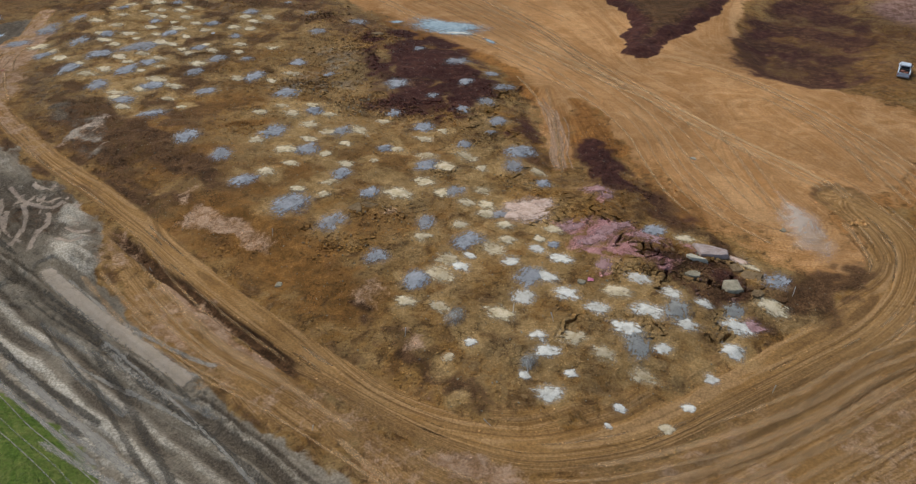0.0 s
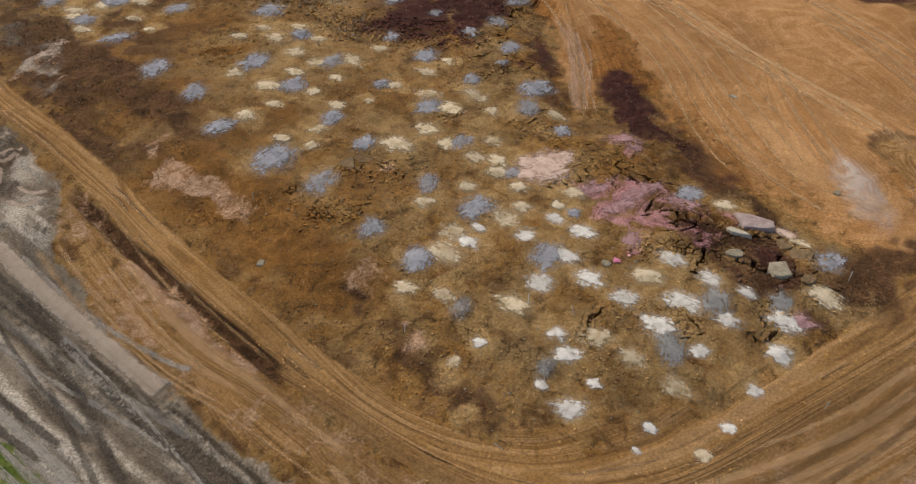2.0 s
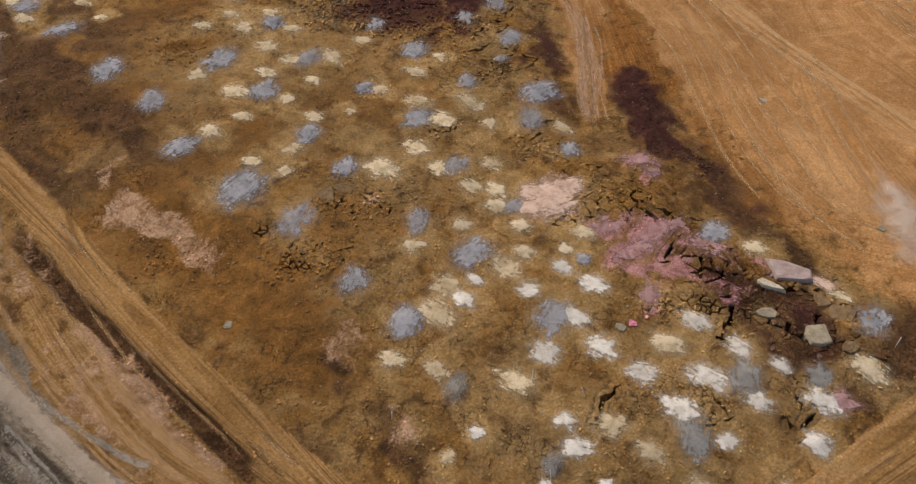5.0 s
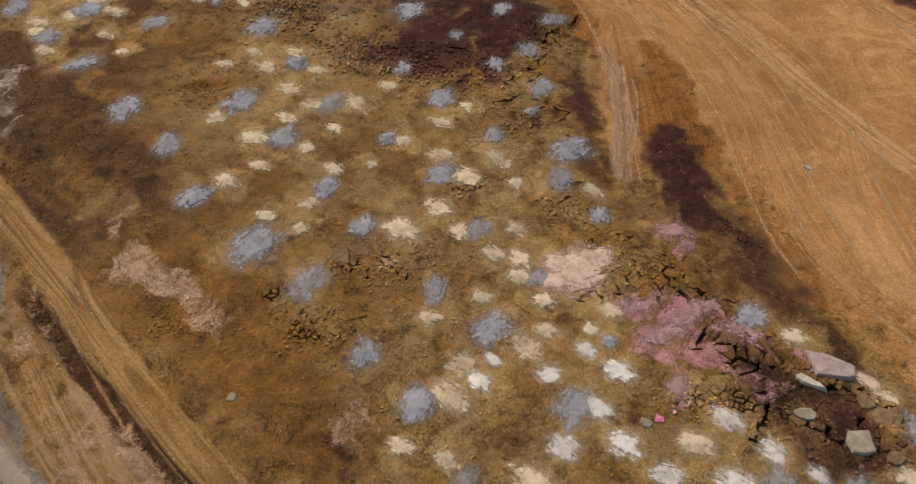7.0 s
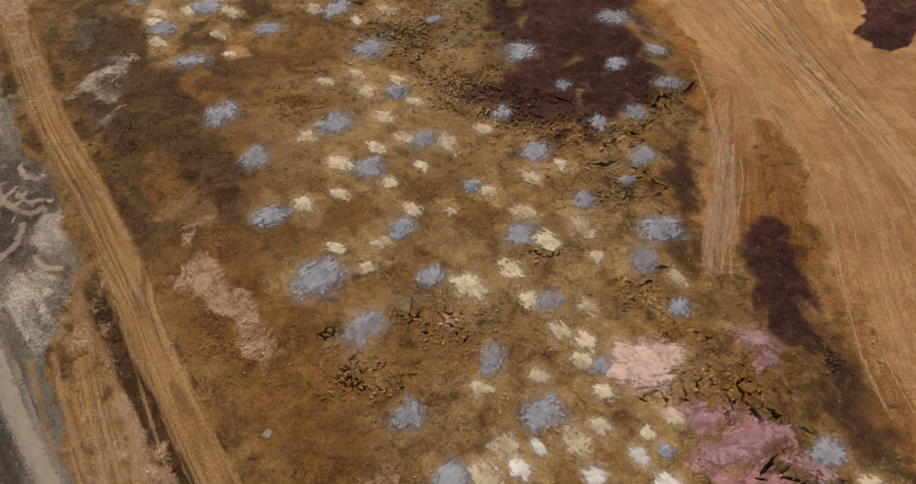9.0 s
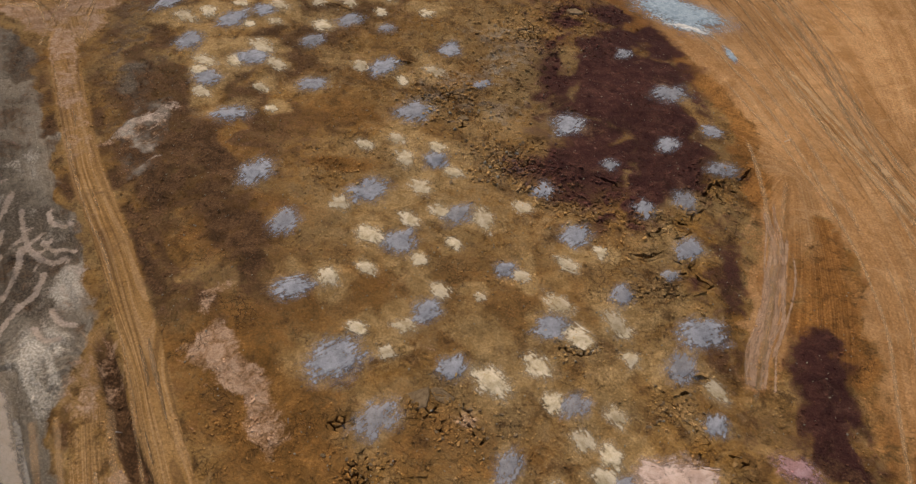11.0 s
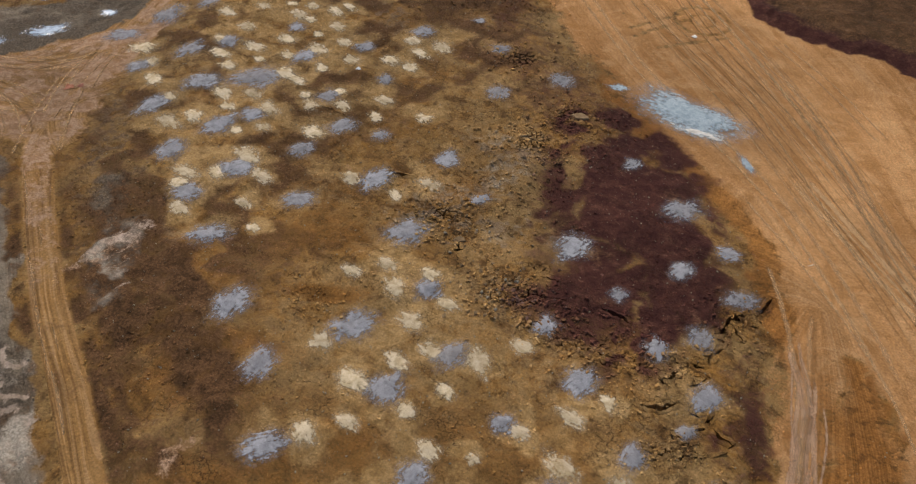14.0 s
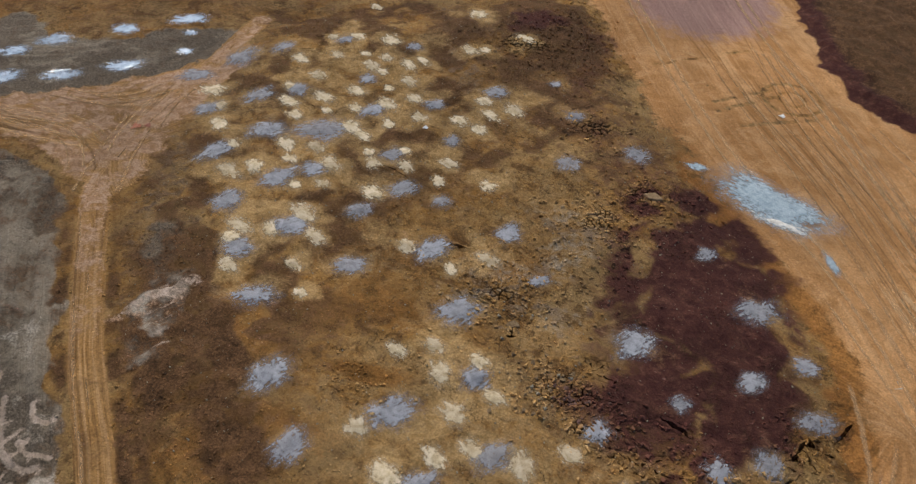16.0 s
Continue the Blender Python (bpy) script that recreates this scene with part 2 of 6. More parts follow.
def powder_material(name, low, high, fleck, cover=0.95, rag=1.2):
    """Drill dust: thick in the middle of its heap, drawn out in streaks and thinning raggedly to nothing."""
    k = Nodes(name)
    rnd = k.add("ShaderNodeObjectInfo").outputs["Random"]
    place = k.add("ShaderNodeVectorMath")
    place.operation = "ADD"
    k.link(k.add("ShaderNodeTexCoord").outputs["Object"], place.inputs[0])
    k.link(k.math("MULTIPLY", rnd, 57.0), place.inputs[1])
    own = place.outputs[0]
    n2, n3, n4 = k.noise(0.9, 3, 0.6, own, warp=0.8), k.noise(2.8, 4, 0.65, own), k.noise(11, 3, 0.7, own)
    drawn = k.noise(1.0, 4, 0.6, own, (0.7, 3.4, 1.0), 0.4)
    c = k.mix(k.step(n2, 0.35, 0.65), low, high)
    c = k.mix(k.step(n3, 0.55, 0.75, (0, 0.6)), c, fleck)
    c = k.grain(c, k.step(n4, 0.2, 0.8, (0.82, 1.16)))
    body = k.math("ADD", k.attr("thick"), k.math("MULTIPLY", rag, k.math("ADD", k.math("MULTIPLY", k.math("SUBTRACT", n2, 0.5), 0.55), k.math("ADD", k.math("MULTIPLY", k.math("SUBTRACT", n3, 0.5), 0.75), k.math("MULTIPLY", k.math("SUBTRACT", drawn, 0.5), 0.95)))))
    veil = k.math("MAXIMUM", k.step(body, 0.37, 0.84), k.step(body, 0.08, 0.8, (0.0, 0.42)))
    veil = k.math("MULTIPLY", veil, k.step(k.math("ADD", n4, k.math("MULTIPLY", n3, 0.6)), 0.54, 0.72, (0.72, 1.0)))
    k.link(k.math("MULTIPLY", veil, k.step(rnd, 0.0, 1.0, (0.66 * cover, cover))), k.bsdf.inputs["Alpha"])
    k.bump((n3, 0.5, 0.08), (n4, 0.4, 0.03))
    return k.done(c, 0.98, 0.1)


def plain_material(name, low, high, scale=4.0, rough=0.8, metal=0.0, spec=0.3, bump=0.2):
    k = Nodes(name)
    obj = k.add("ShaderNodeTexCoord").outputs["Object"]
    rnd = k.add("ShaderNodeObjectInfo").outputs["Random"]
    n1, n2 = k.noise(scale, 5, 0.65, obj), k.noise(scale * 6, 4, 0.65, obj)
    c = k.mix(k.step(n1, 0.3, 0.7), low, high)
    c = k.grain(c, k.step(n2, 0.2, 0.8, (0.85, 1.12)))
    c = k.grain(c, k.step(rnd, 0.0, 1.0, (0.85, 1.15)))
    k.bump((n1, bump, 0.05), (n2, bump, 0.02))
    return k.done(c, rough, spec, metal)


EARTH = ground_material()
STONE = ground_material("earth_coloured_stone", 0.1, 1.7)
BLUE_DUST = powder_material("blue_grey_drill_dust", (0.232, 0.233, 0.242), (0.335, 0.336, 0.347), (0.45, 0.45, 0.46))
GREY_DUST = powder_material("grey_drill_dust", (0.225, 0.222, 0.205), (0.310, 0.305, 0.282), (0.40, 0.39, 0.36), 0.8)
CREAM_DUST = powder_material("cream_drill_dust", (0.475, 0.370, 0.215), (0.670, 0.555, 0.375), (0.77, 0.67, 0.50))
WHITE_DUST = powder_material("white_drill_dust", (0.570, 0.530, 0.445), (0.760, 0.725, 0.640), (0.84, 0.82, 0.76))
LIME_DUST = powder_material("pale_blue_lime", (0.255, 0.325, 0.350), (0.370, 0.435, 0.460), (0.62, 0.68, 0.72), 0.95, 0.9)

# ---- the plan: outlines and centre lines in metres ----
ROAD_WEST = [(-87.5, 157), (-86, 148), (-83.5, 136), (-81.3, 124), (-77, 113.2), (-70.2, 105.7), (-64.3, 99.6), (-58.7, 94.1), (-53, 89.3), (-48.2, 85.3), (-39.7, 77.2), (-33.4, 70.8), (-25.3, 63.2), (-17.9, 56.9), (-11.3, 51.7), (-5.5, 47.8), (-0.2, 45.3), (4.9, 44), (9.9, 44.3), (15.2, 45.7), (21, 48.7), (27.4, 52.5), (34.3, 56.6), (40.5, 60.6), (45.9, 66.1), (49.6, 72.8), (50.1, 78.6), (47.9, 85.7)]
TRACK_EAST = [(47.9, 85.7), (41.2, 98), (35.5, 108.6), (28.9, 121.9), (22, 136.7), (14.8, 155.4), (2, 178), (-19, 208), (-38, 240)]
FIELD = [(-85.6, 156.5), (-83, 144), (-79, 131.4), (-76, 121.9), (-71.5, 113), (-65.5, 106), (-59.5, 99.4), (-54.5, 94.6), (-48.5, 89), (-40.1, 80.4), (-31.2, 73.2), (-22.3, 65), (-14, 58), (-5.7, 51), (0, 48), (5.1, 48.4), (10.4, 47.6), (15.8, 48.6), (21.6, 51), (28.6, 56.6), (36, 61.1), (40, 66), (38.3, 67.6), (33.1, 71.5), (29.6, 76.1), (25.2, 81.6), (22.6, 91), (21.5, 101), (19.5, 110), (16, 105), (14.4, 96.6), (12.8, 92.4), (11.1, 103.9), (9.7, 116.4), (7.7, 127.9), (-1.8, 141.5), (-9.7, 149), (-16.3, 156.6), (-29.4, 174), (-46.3, 195.4), (-58, 187), (-69, 172), (-79.8, 164)]
TAN = [(-46.3, 195.4), (-29.4, 174), (-16.3, 156.6), (-9.7, 149), (-1.8, 141.5), (7.7, 127.9), (9.9, 117.4), (10.3, 104.9), (11.6, 95.4), (13, 92), (14.2, 95), (14.9, 98.6), (16, 101.4), (18.6, 101.6), (20.4, 99), (21.8, 95), (23.3, 89), (25.4, 82), (28.4, 78), (31.4, 76.4), (33.8, 73.4), (36.2, 71.4), (39.6, 68), (44, 68), (48, 75), (48.5, 82), (58, 84), (70, 104), (64, 122), (52, 134), (52, 150), (66, 188), (60, 215), (20, 260), (-40, 260), (-60, 225)]
STOCKPILE = [(-30, 246), (-17, 224), (-11.5, 211.5), (-6.3, 198.4), (-1.7, 192.8), (4.5, 185.4), (10, 183.2), (21, 182), (29, 175.4), (33.2, 161), (29.4, 146), (29, 140.8), (33.4, 139.2), (39, 148), (46, 156), (57, 171.5), (66, 189), (78, 216), (78, 268), (-30, 268)]
BOWL = [(51, 146), (62, 167), (72, 179), (84, 184), (85, 168), (80, 153), (76, 141), (67, 126), (58, 124), (51.5, 131)]
GREY = [(-140, 132), (-118, 120), (-100, 113), (-81, 110.5), (-73.5, 103.5), (-67, 97.5), (-57.2, 88.8), (-48, 80.6), (-44.5, 75.3), (-40.7, 67.5), (-36.1, 60.8), (-31, 55.6), (-25.7, 51.3), (-19.8, 47.1), (-14.3, 43.2), (-8, 36), (-4, 10), (-60, -30), (-180, 60)]
MEADOW = [(-190, 168), (-140, 127), (-80, 80), (-45.3, 52.2), (-40, 48), (-34.3, 43.3), (-30, 39.6), (-18, 29), (20, -20), (20, -200), (-300, -200), (-300, 168)]
VERGE = [(-46, 79), (-42.5, 72), (-38.5, 66), (-35, 60.8), (-30, 55.6), (-24.7, 51.3), (-18.8, 47.1), (-12, 43.2), (-6, 36), (2, 30), (60, 38), (64, 62), (46, 64), (34, 54), (20, 46), (9, 42), (-1, 43.5), (-12, 50), (-24, 60), (-36, 71)]
PUDDLE_GROUND = [(-122, 138), (-108, 136), (-93, 151), (-86, 152), (-87.5, 140), (-92, 130), (-101, 119), (-112, 119)]
FAN = [(-76, 111), (-80, 112.5), (-90, 115), (-103, 115), (-103, 119), (-93, 130), (-88.5, 139), (-84, 150), (-81, 147), (-78.5, 131), (-75.5, 120), (-73.5, 113)]
MAROON_BED = [(-15.4, 134), (-15.6, 141), (-10, 143.4), (-6.4, 139.4), (-3.6, 135), (1.2, 131), (2.2, 125.4), (3.2, 119), (2.4, 115.4), (-0.3, 113), (-2.4, 110.4), (-3.6, 113.4), (-3.2, 118), (-4.6, 121.8), (-8.1, 125), (-12, 126), (-13.8, 130)]
MAROON_STRIP = [(14.7, 98.6), (14.3, 94), (15.7, 91.4), (17.7, 89), (19.6, 86.2), (21.6, 83.4), (24, 80.6), (26.2, 78.7), (25, 81.6), (23.6, 85), (22.6, 88.6), (21.7, 92), (21, 95.4), (19.6, 98), (17.8, 101.4), (16.2, 101)]
MAROON_RIM = [(19.9, 72), (24, 71.5), (27.5, 69.5), (30.6, 66), (29, 62.6), (25.3, 63.2), (22.6, 66.8)]
MAROON_NORTH = [(-50, 187), (-40.4, 189), (-29.7, 164), (-26, 152), (-31, 154), (-36, 163), (-43, 172)]
PINK_PALE = [(3.6, 81.2), (4.9, 82.6), (8.4, 84.4), (10.4, 83.4), (10.7, 81.4), (9.6, 79.3), (6.8, 78.2), (4.8, 76.9), (4.2, 78.8)]
PINK_BED = [(10.3, 78.6), (14.8, 78.4), (19.6, 78), (21.4, 75.6), (23.5, 73.2), (25.4, 70.7), (22.9, 69.2), (20.1, 70.5), (17.3, 71.6), (16, 69.4), (14.4, 67), (14.2, 71.4), (11, 73.9)]
RUST_WEST = [(-40, 78), (-35, 86), (-28, 84), (-20, 79.5), (-14, 71), (-8.5, 65.2), (-11, 60), (-16.6, 61), (-22.5, 66), (-31, 72)]
GREY_STRIP = [(-48.9, 69.3), (-44.5, 65.4), (-39.9, 61.7), (-34.8, 57.8), (-29.4, 53.7), (-26.5, 51.6)]
SPUR_RUST = [(16.5, 117), (19.4, 116.6), (20.7, 113.5), (20.9, 105), (21.8, 98.6), (19.6, 97.4), (17.4, 100.4), (15.6, 99.4), (15.7, 106.2)]
PINK_EAST = [(14.1, 88.8), (18.2, 88.5), (18.6, 84.7), (16.6, 82.8), (15.1, 84.8)]
PALE_WEST = [(-36.4, 80.4), (-34.6, 81.4), (-30.3, 80.4), (-27.4, 78.8), (-24.8, 76), (-22.2, 71.4), (-24, 71.4), (-26.2, 74.4), (-28.4, 75.8), (-31.4, 76.4), (-34.4, 76.6), (-36.2, 78.2)]
PALE_BANK = [(-34.2, 66.4), (-32.2, 64.7), (-29, 61.7), (-25.6, 58.3), (-22.4, 56), (-19.6, 54.2)]
VERGE_RUN = [(-46.2, 77.6), (-45, 74.6), (-41.7, 69.4), (-37.9, 64.3), (-33.4, 58.8), (-29.1, 54.6), (-23.3, 50.1), (-18.6, 46.4)]
GREY_OPEN = [(-38.8, 121), (-31, 131), (-31.1, 138.8), (-22, 141), (-17.2, 131), (-16, 122), (-18, 117), (-28, 113)]
SPOIL_PALE = [(-61.6, 105.6), (-57.1, 107.8), (-54.6, 103.6), (-51.8, 97), (-53.4, 94.6), (-55.4, 95.4), (-58, 99)]
MAROON_WIDE = [(-19.9, 136.8), (-18.7, 125.6), (-14.6, 112.6), (-9.5, 108.1), (-6.3, 105.6), (-0.4, 110.3), (3.9, 113.2), (6.2, 120.6), (4.6, 127.2), (-0.6, 141), (-8.1, 151), (-18, 150.7), (-21.5, 145)]
NORTH_EDGE = [(-53.0, 172.7), (-42.5, 184.9), (-31.1, 170.3), (-18.6, 156.2), (-21.9, 144.0), (-31.4, 147.9), (-43.2, 158.6)]
NORTH_GREY = [(-71.3, 175.9), (-56.8, 180.5), (-46.0, 164.5), (-44.1, 150.8), (-51.7, 154.7), (-59.6, 163.5)]
NORTH_SPOT = [(-56.8, 180.5), (-53.5, 185.3), (-47.1, 185.5), (-43.9, 181.7), (-49.5, 176.3), (-53.5, 175.8)]
ROCK_DARK = [(21.5, 70.9), (24.5, 72.4), (30.0, 72.2), (34.3, 68.8), (37.9, 67.9), (42.6, 71.8), (40.9, 65.8), (36.4, 61.9), (32.9, 62.6), (30.0, 63.1), (26.2, 63.3), (22.9, 65.0)]
BANK_DARK = [(33.9, 67.6), (38.5, 67.9), (44.4, 71.3), (45.0, 67.9), (40.4, 62.9), (34.5, 60.0), (28.7, 56.5), (29.0, 59.8)]
# spoil rows in the grey ground: metres across them, half width; light or dark
ROWS_LIGHT = ((15.5, 0.75, 0.7), (17.2, 0.6, 1.0), (19.7, 0.45, 0.55), (21.8, 0.5, 0.5), (24.3, 0.4, 0.4))
ROWS_DARK = ((18.6, 0.45, 0.7), (20.75, 0.45, 0.8), (23.3, 0.6, 1.0), (24.75, 0.25, 0.8), (27.0, 0.35, 0.5), (16.4, 0.2, 0.4))
DITCH = [(-45.9, 79.0), (-37.4, 70.9), (-33.0, 67.2), (-26.2, 61.3), (-20.6, 56.7), (-15.9, 52.8)]
SOUTH_BAND = [(-12.8, 62.6), (-10.1, 59.7), (-7.4, 56.6), (-4.5, 54), (-1.7, 51.6), (0.8, 49.7)]
# folds of darker heaved ground: line, half width, strength
FOLDS = [([(-50.9, 127.9), (-46.5, 131.7), (-43.0, 137.1), (-38.3, 144.5), (-33.2, 152.2), (-31.0, 157.6)], 2.2, 0.7), ([(-91.3, 157.5), (-81.3, 159.8), (-75.3, 167.6), (-68.4, 175.1)], 3.0, 0.75), ([(-22.4, 137.1), (-27.3, 133.0), (-32.9, 127.0), (-38.4, 122.0)], 1.6, 0.5), ([(-50.0, 99.1), (-44.6, 95.7), (-39.9, 93.3), (-37.1, 91.5)], 1.6, 0.6), ([(-18.4, 72.8), (-15.4, 70.3), (-12.5, 67.5)], 1.3, 0.45), ([(-51.7, 94.4), (-45.8, 88.9), (-39.4, 83.3)], 1.8, 0.7), ([(-49.8, 100.6), (-44.1, 97.4), (-39.4, 94.3)], 2.4, 0.65), ([(-10.0, 60.0), (-6.2, 56.8), (-2.5, 52.9), (1.4, 49.4)], 1.2, 0.6), ([(48.1, 79.7), (48.4, 76.0), (47.2, 71.3), (43.5, 65.9), (39.0, 62.4)], 0.5, 0.45)]
FOLDS += [([(45.2, 75.4), (41.5, 70.7), (37.5, 65.2)], 0.7, 0.6), ([(46.3, 71.0), (43.1, 68.0), (38.6, 63.8)], 0.5, 0.4)]
FOLD_LINES = [[list(p) for p in pts] for pts, _, _ in FOLDS]
# dust heaps: middle and radius
HEAPS_BLUE = (((5.7, 54.2, 0.8), (16.5, 56.2, 1.3), (-1.6, 60.6, 0.9), (21.3, 61.4, 1.4), (27.5, 61.8, 1.0), (-6.0, 66.7, 1.4), (6.5, 67.1, 1.4), (33.7, 67.4, 1.3), (-10.8, 71.0, 1.3), (9.6, 73.6, 0.6), (-0.4, 74.1, 1.4), (22.1, 77.0, 1.2), (-17.0, 78.0, 1.5), (-5.5, 78.0, 1.1), (3.6, 79.8, 0.9), (-22.8, 81.9, 2.0)),)
HEAPS_BLUE += (((-13.0, 85.0, 1.2), (-2.0, 85.2, 1.1), (-30.0, 87.7, 1.3), (9.6, 88.1, 1.0), (-17.4, 89.9, 1.2), (-6.1, 92.6, 1.3), (5.8, 92.7, 1.3), (-35.0, 94.9, 1.3), (-23.2, 97.0, 1.4), (7.0, 97.4, 1.7), (-12.2, 97.6, 1.0), (-0.9, 98.7, 1.0), (-41.3, 100.2, 1.5), (-29.2, 102.4, 1.5), (-19.1, 102.8, 1.2), (2.9, 103.0, 0.7)),)
HEAPS_BLUE += (((-7.1, 104.6, 1.4), (-48.9, 107.5, 1.5), (4.1, 107.6, 1.2), (-24.4, 109.6, 1.2), (-12.1, 110.0, 1.2), (-1.3, 111.3, 1.2), (-55.1, 112.3, 1.5), (2.5, 114.4, 1.3), (-43.2, 116.3, 1.4), (-29.8, 116.7, 1.7), (-6.3, 117.1, 0.9), (-61.4, 118.0, 1.6), (-52.5, 118.3, 1.5), (5.8, 121.8, 1.3), (-12.6, 122.1, 1.6), (-0.9, 123.2, 1.1)),)
HEAPS_BLUE += (((-36.9, 123.4, 1.4), (-47.5, 124.6, 1.2), (-69.1, 124.7, 1.5), (-59.1, 124.7, 1.5), (-24.5, 125.3, 0.8), (-56.5, 128.2, 1.3), (3.5, 128.9, 1.2), (-30.8, 130.6, 1.4), (-45.2, 130.9, 1.4), (-40.1, 131.4, 1.1), (-66.6, 132.0, 1.6), (-77.2, 132.4, 1.6), (-2.4, 133.7, 1.7), (-60.8, 135.7, 2.3), (-50.0, 136.3, 1.2), (-72.8, 138.0, 1.5)),)
HEAPS_BLUE += (((-84.8, 138.4, 1.6), (-9.7, 139.8, 1.0), (-69.2, 142.1, 1.3), (-45.1, 143.3, 1.1), (-57.7, 143.3, 1.3), (-82.3, 145.9, 1.9), (-30.0, 147.0, 1.5), (-51.2, 149.4, 1.2), (-62.6, 149.9, 1.2), (-78.2, 150.5, 1.6), (-23.1, 154.6, 1.6), (-45.4, 157.2, 1.4), (-71.7, 157.6, 1.1), (-33.4, 158.1, 1.2), (-61.8, 161.9, 1.1), (-39.2, 164.3, 0.9)),)
HEAPS_CREAM = (((17.5, 46.5, 0.7), (12.4, 46.8, 0.4), (13.7, 48.8, 0.5), (20.1, 48.9, 0.7), (7.4, 50.4, 0.8), (16.5, 52.5, 0.8), (23.0, 52.5, 0.8), (5.2, 52.6, 0.4), (9.6, 52.6, 0.4), (-2.2, 54.7, 0.5), (13.0, 55.1, 0.8), (7.6, 55.5, 0.8), (19.0, 56.2, 0.6), (26.0, 56.2, 0.9), (0.0, 56.6, 0.5), (10.3, 57.2, 1.0)),)
HEAPS_CREAM += (((6.8, 57.6, 0.6), (15.8, 58.6, 1.0), (22.1, 59.3, 0.7), (27.3, 59.7, 1.0), (3.2, 61.0, 1.0), (18.5, 61.4, 1.0), (13.3, 61.8, 1.0), (-3.3, 62.0, 0.7), (24.5, 62.5, 0.6), (31.8, 62.6, 1.0), (-6.8, 63.0, 0.7), (5.6, 63.7, 0.9), (10.3, 64.1, 1.0), (21.5, 64.2, 0.9), (15.7, 64.5, 0.9), (18.3, 66.8, 0.8)),)
HEAPS_CREAM += (((8.3, 67.2, 0.9), (-3.3, 67.5, 1.2), (-1.1, 68.9, 0.8), (31.7, 70.0, 0.6), (4.5, 70.0, 0.8), (-2.6, 70.4, 1.0), (10.2, 70.7, 0.9), (-0.2, 71.1, 0.5), (2.7, 72.4, 1.1), (7.6, 72.6, 0.7), (27.8, 72.6, 0.6), (4.2, 74.2, 0.7), (8.1, 74.7, 0.6), (-5.7, 74.9, 0.7), (25.3, 75.0, 0.9), (9.9, 76.8, 0.9)),)
HEAPS_CREAM += (((4.1, 77.2, 0.7), (-1.3, 77.3, 0.7), (1.9, 79.8, 0.8), (1.9, 81.8, 0.8), (-0.5, 82.3, 0.9), (-18.9, 84.2, 0.7), (-3.8, 84.9, 0.8), (-9.4, 85.0, 1.2), (1.5, 85.6, 0.8), (-22.5, 85.8, 0.7), (-18.6, 87.6, 0.8), (-6.1, 88.0, 1.0), (-27.6, 90.1, 0.9), (9.2, 91.7, 0.8), (1.4, 91.8, 0.7), (-3.6, 92.5, 1.0)),)
HEAPS_CREAM += (((-24.7, 92.5, 0.7), (-17.2, 92.7, 0.8), (-13.3, 93.2, 0.5), (-0.6, 95.1, 1.0), (-6.3, 95.4, 1.0), (-20.5, 95.6, 0.7), (-26.3, 96.6, 1.0), (-10.6, 97.4, 0.7), (-18.1, 98.8, 0.6), (-31.1, 99.4, 0.9), (-23.5, 100.2, 0.8), (-6.8, 100.5, 0.8), (-21.1, 102.6, 0.8), (-16.6, 103.2, 1.1), (-4.2, 103.4, 0.6), (-24.3, 105.1, 1.0)),)
HEAPS_CREAM += (((-13.3, 106.5, 0.9), (-27.5, 108.4, 0.9), (-22.0, 108.6, 0.8), (-32.6, 108.8, 0.7), (-54.1, 109.6, 0.8), (-45.2, 110.3, 0.6), (-29.6, 111.1, 0.9), (-25.0, 111.6, 0.8), (-48.5, 113.4, 0.7), (-57.4, 115.4, 1.0), (-33.7, 121.7, 0.6), (-39.6, 122.2, 0.9), (-64.8, 122.4, 1.1), (-56.6, 124.5, 0.7), (-30.8, 125.3, 0.9), (-53.8, 126.3, 0.8)),)
HEAPS_CREAM += (((-72.8, 129.8, 1.0), (-62.6, 130.8, 1.0), (-59.0, 132.1, 1.0), (-51.0, 133.3, 0.9), (-76.0, 133.7, 0.9), (-42.4, 134.6, 0.7), (-52.8, 135.0, 0.6), (-47.3, 135.0, 0.9), (-79.8, 136.5, 1.3), (-65.9, 136.8, 0.9), (-36.7, 137.0, 0.9), (-49.1, 137.7, 0.6), (-43.1, 138.5, 0.9), (-58.0, 138.5, 1.1), (-62.6, 139.8, 0.6), (-54.1, 141.8, 0.8)),)
HEAPS_CREAM += (((-70.6, 142.2, 0.8), (-65.1, 142.5, 1.0), (-59.9, 142.6, 0.8), (-51.3, 145.4, 1.0), (-62.1, 146.3, 1.0), (-43.3, 147.6, 0.8), (-46.4, 147.9, 1.0), (-54.3, 149.0, 1.0), (-58.8, 149.5, 0.7), (-57.3, 152.8, 1.0), (-62.0, 152.9, 0.7), (-70.1, 153.2, 0.9), (-66.7, 155.9, 0.7), (-63.6, 156.5, 0.9), (-65.6, 161.3, 1.3)),)
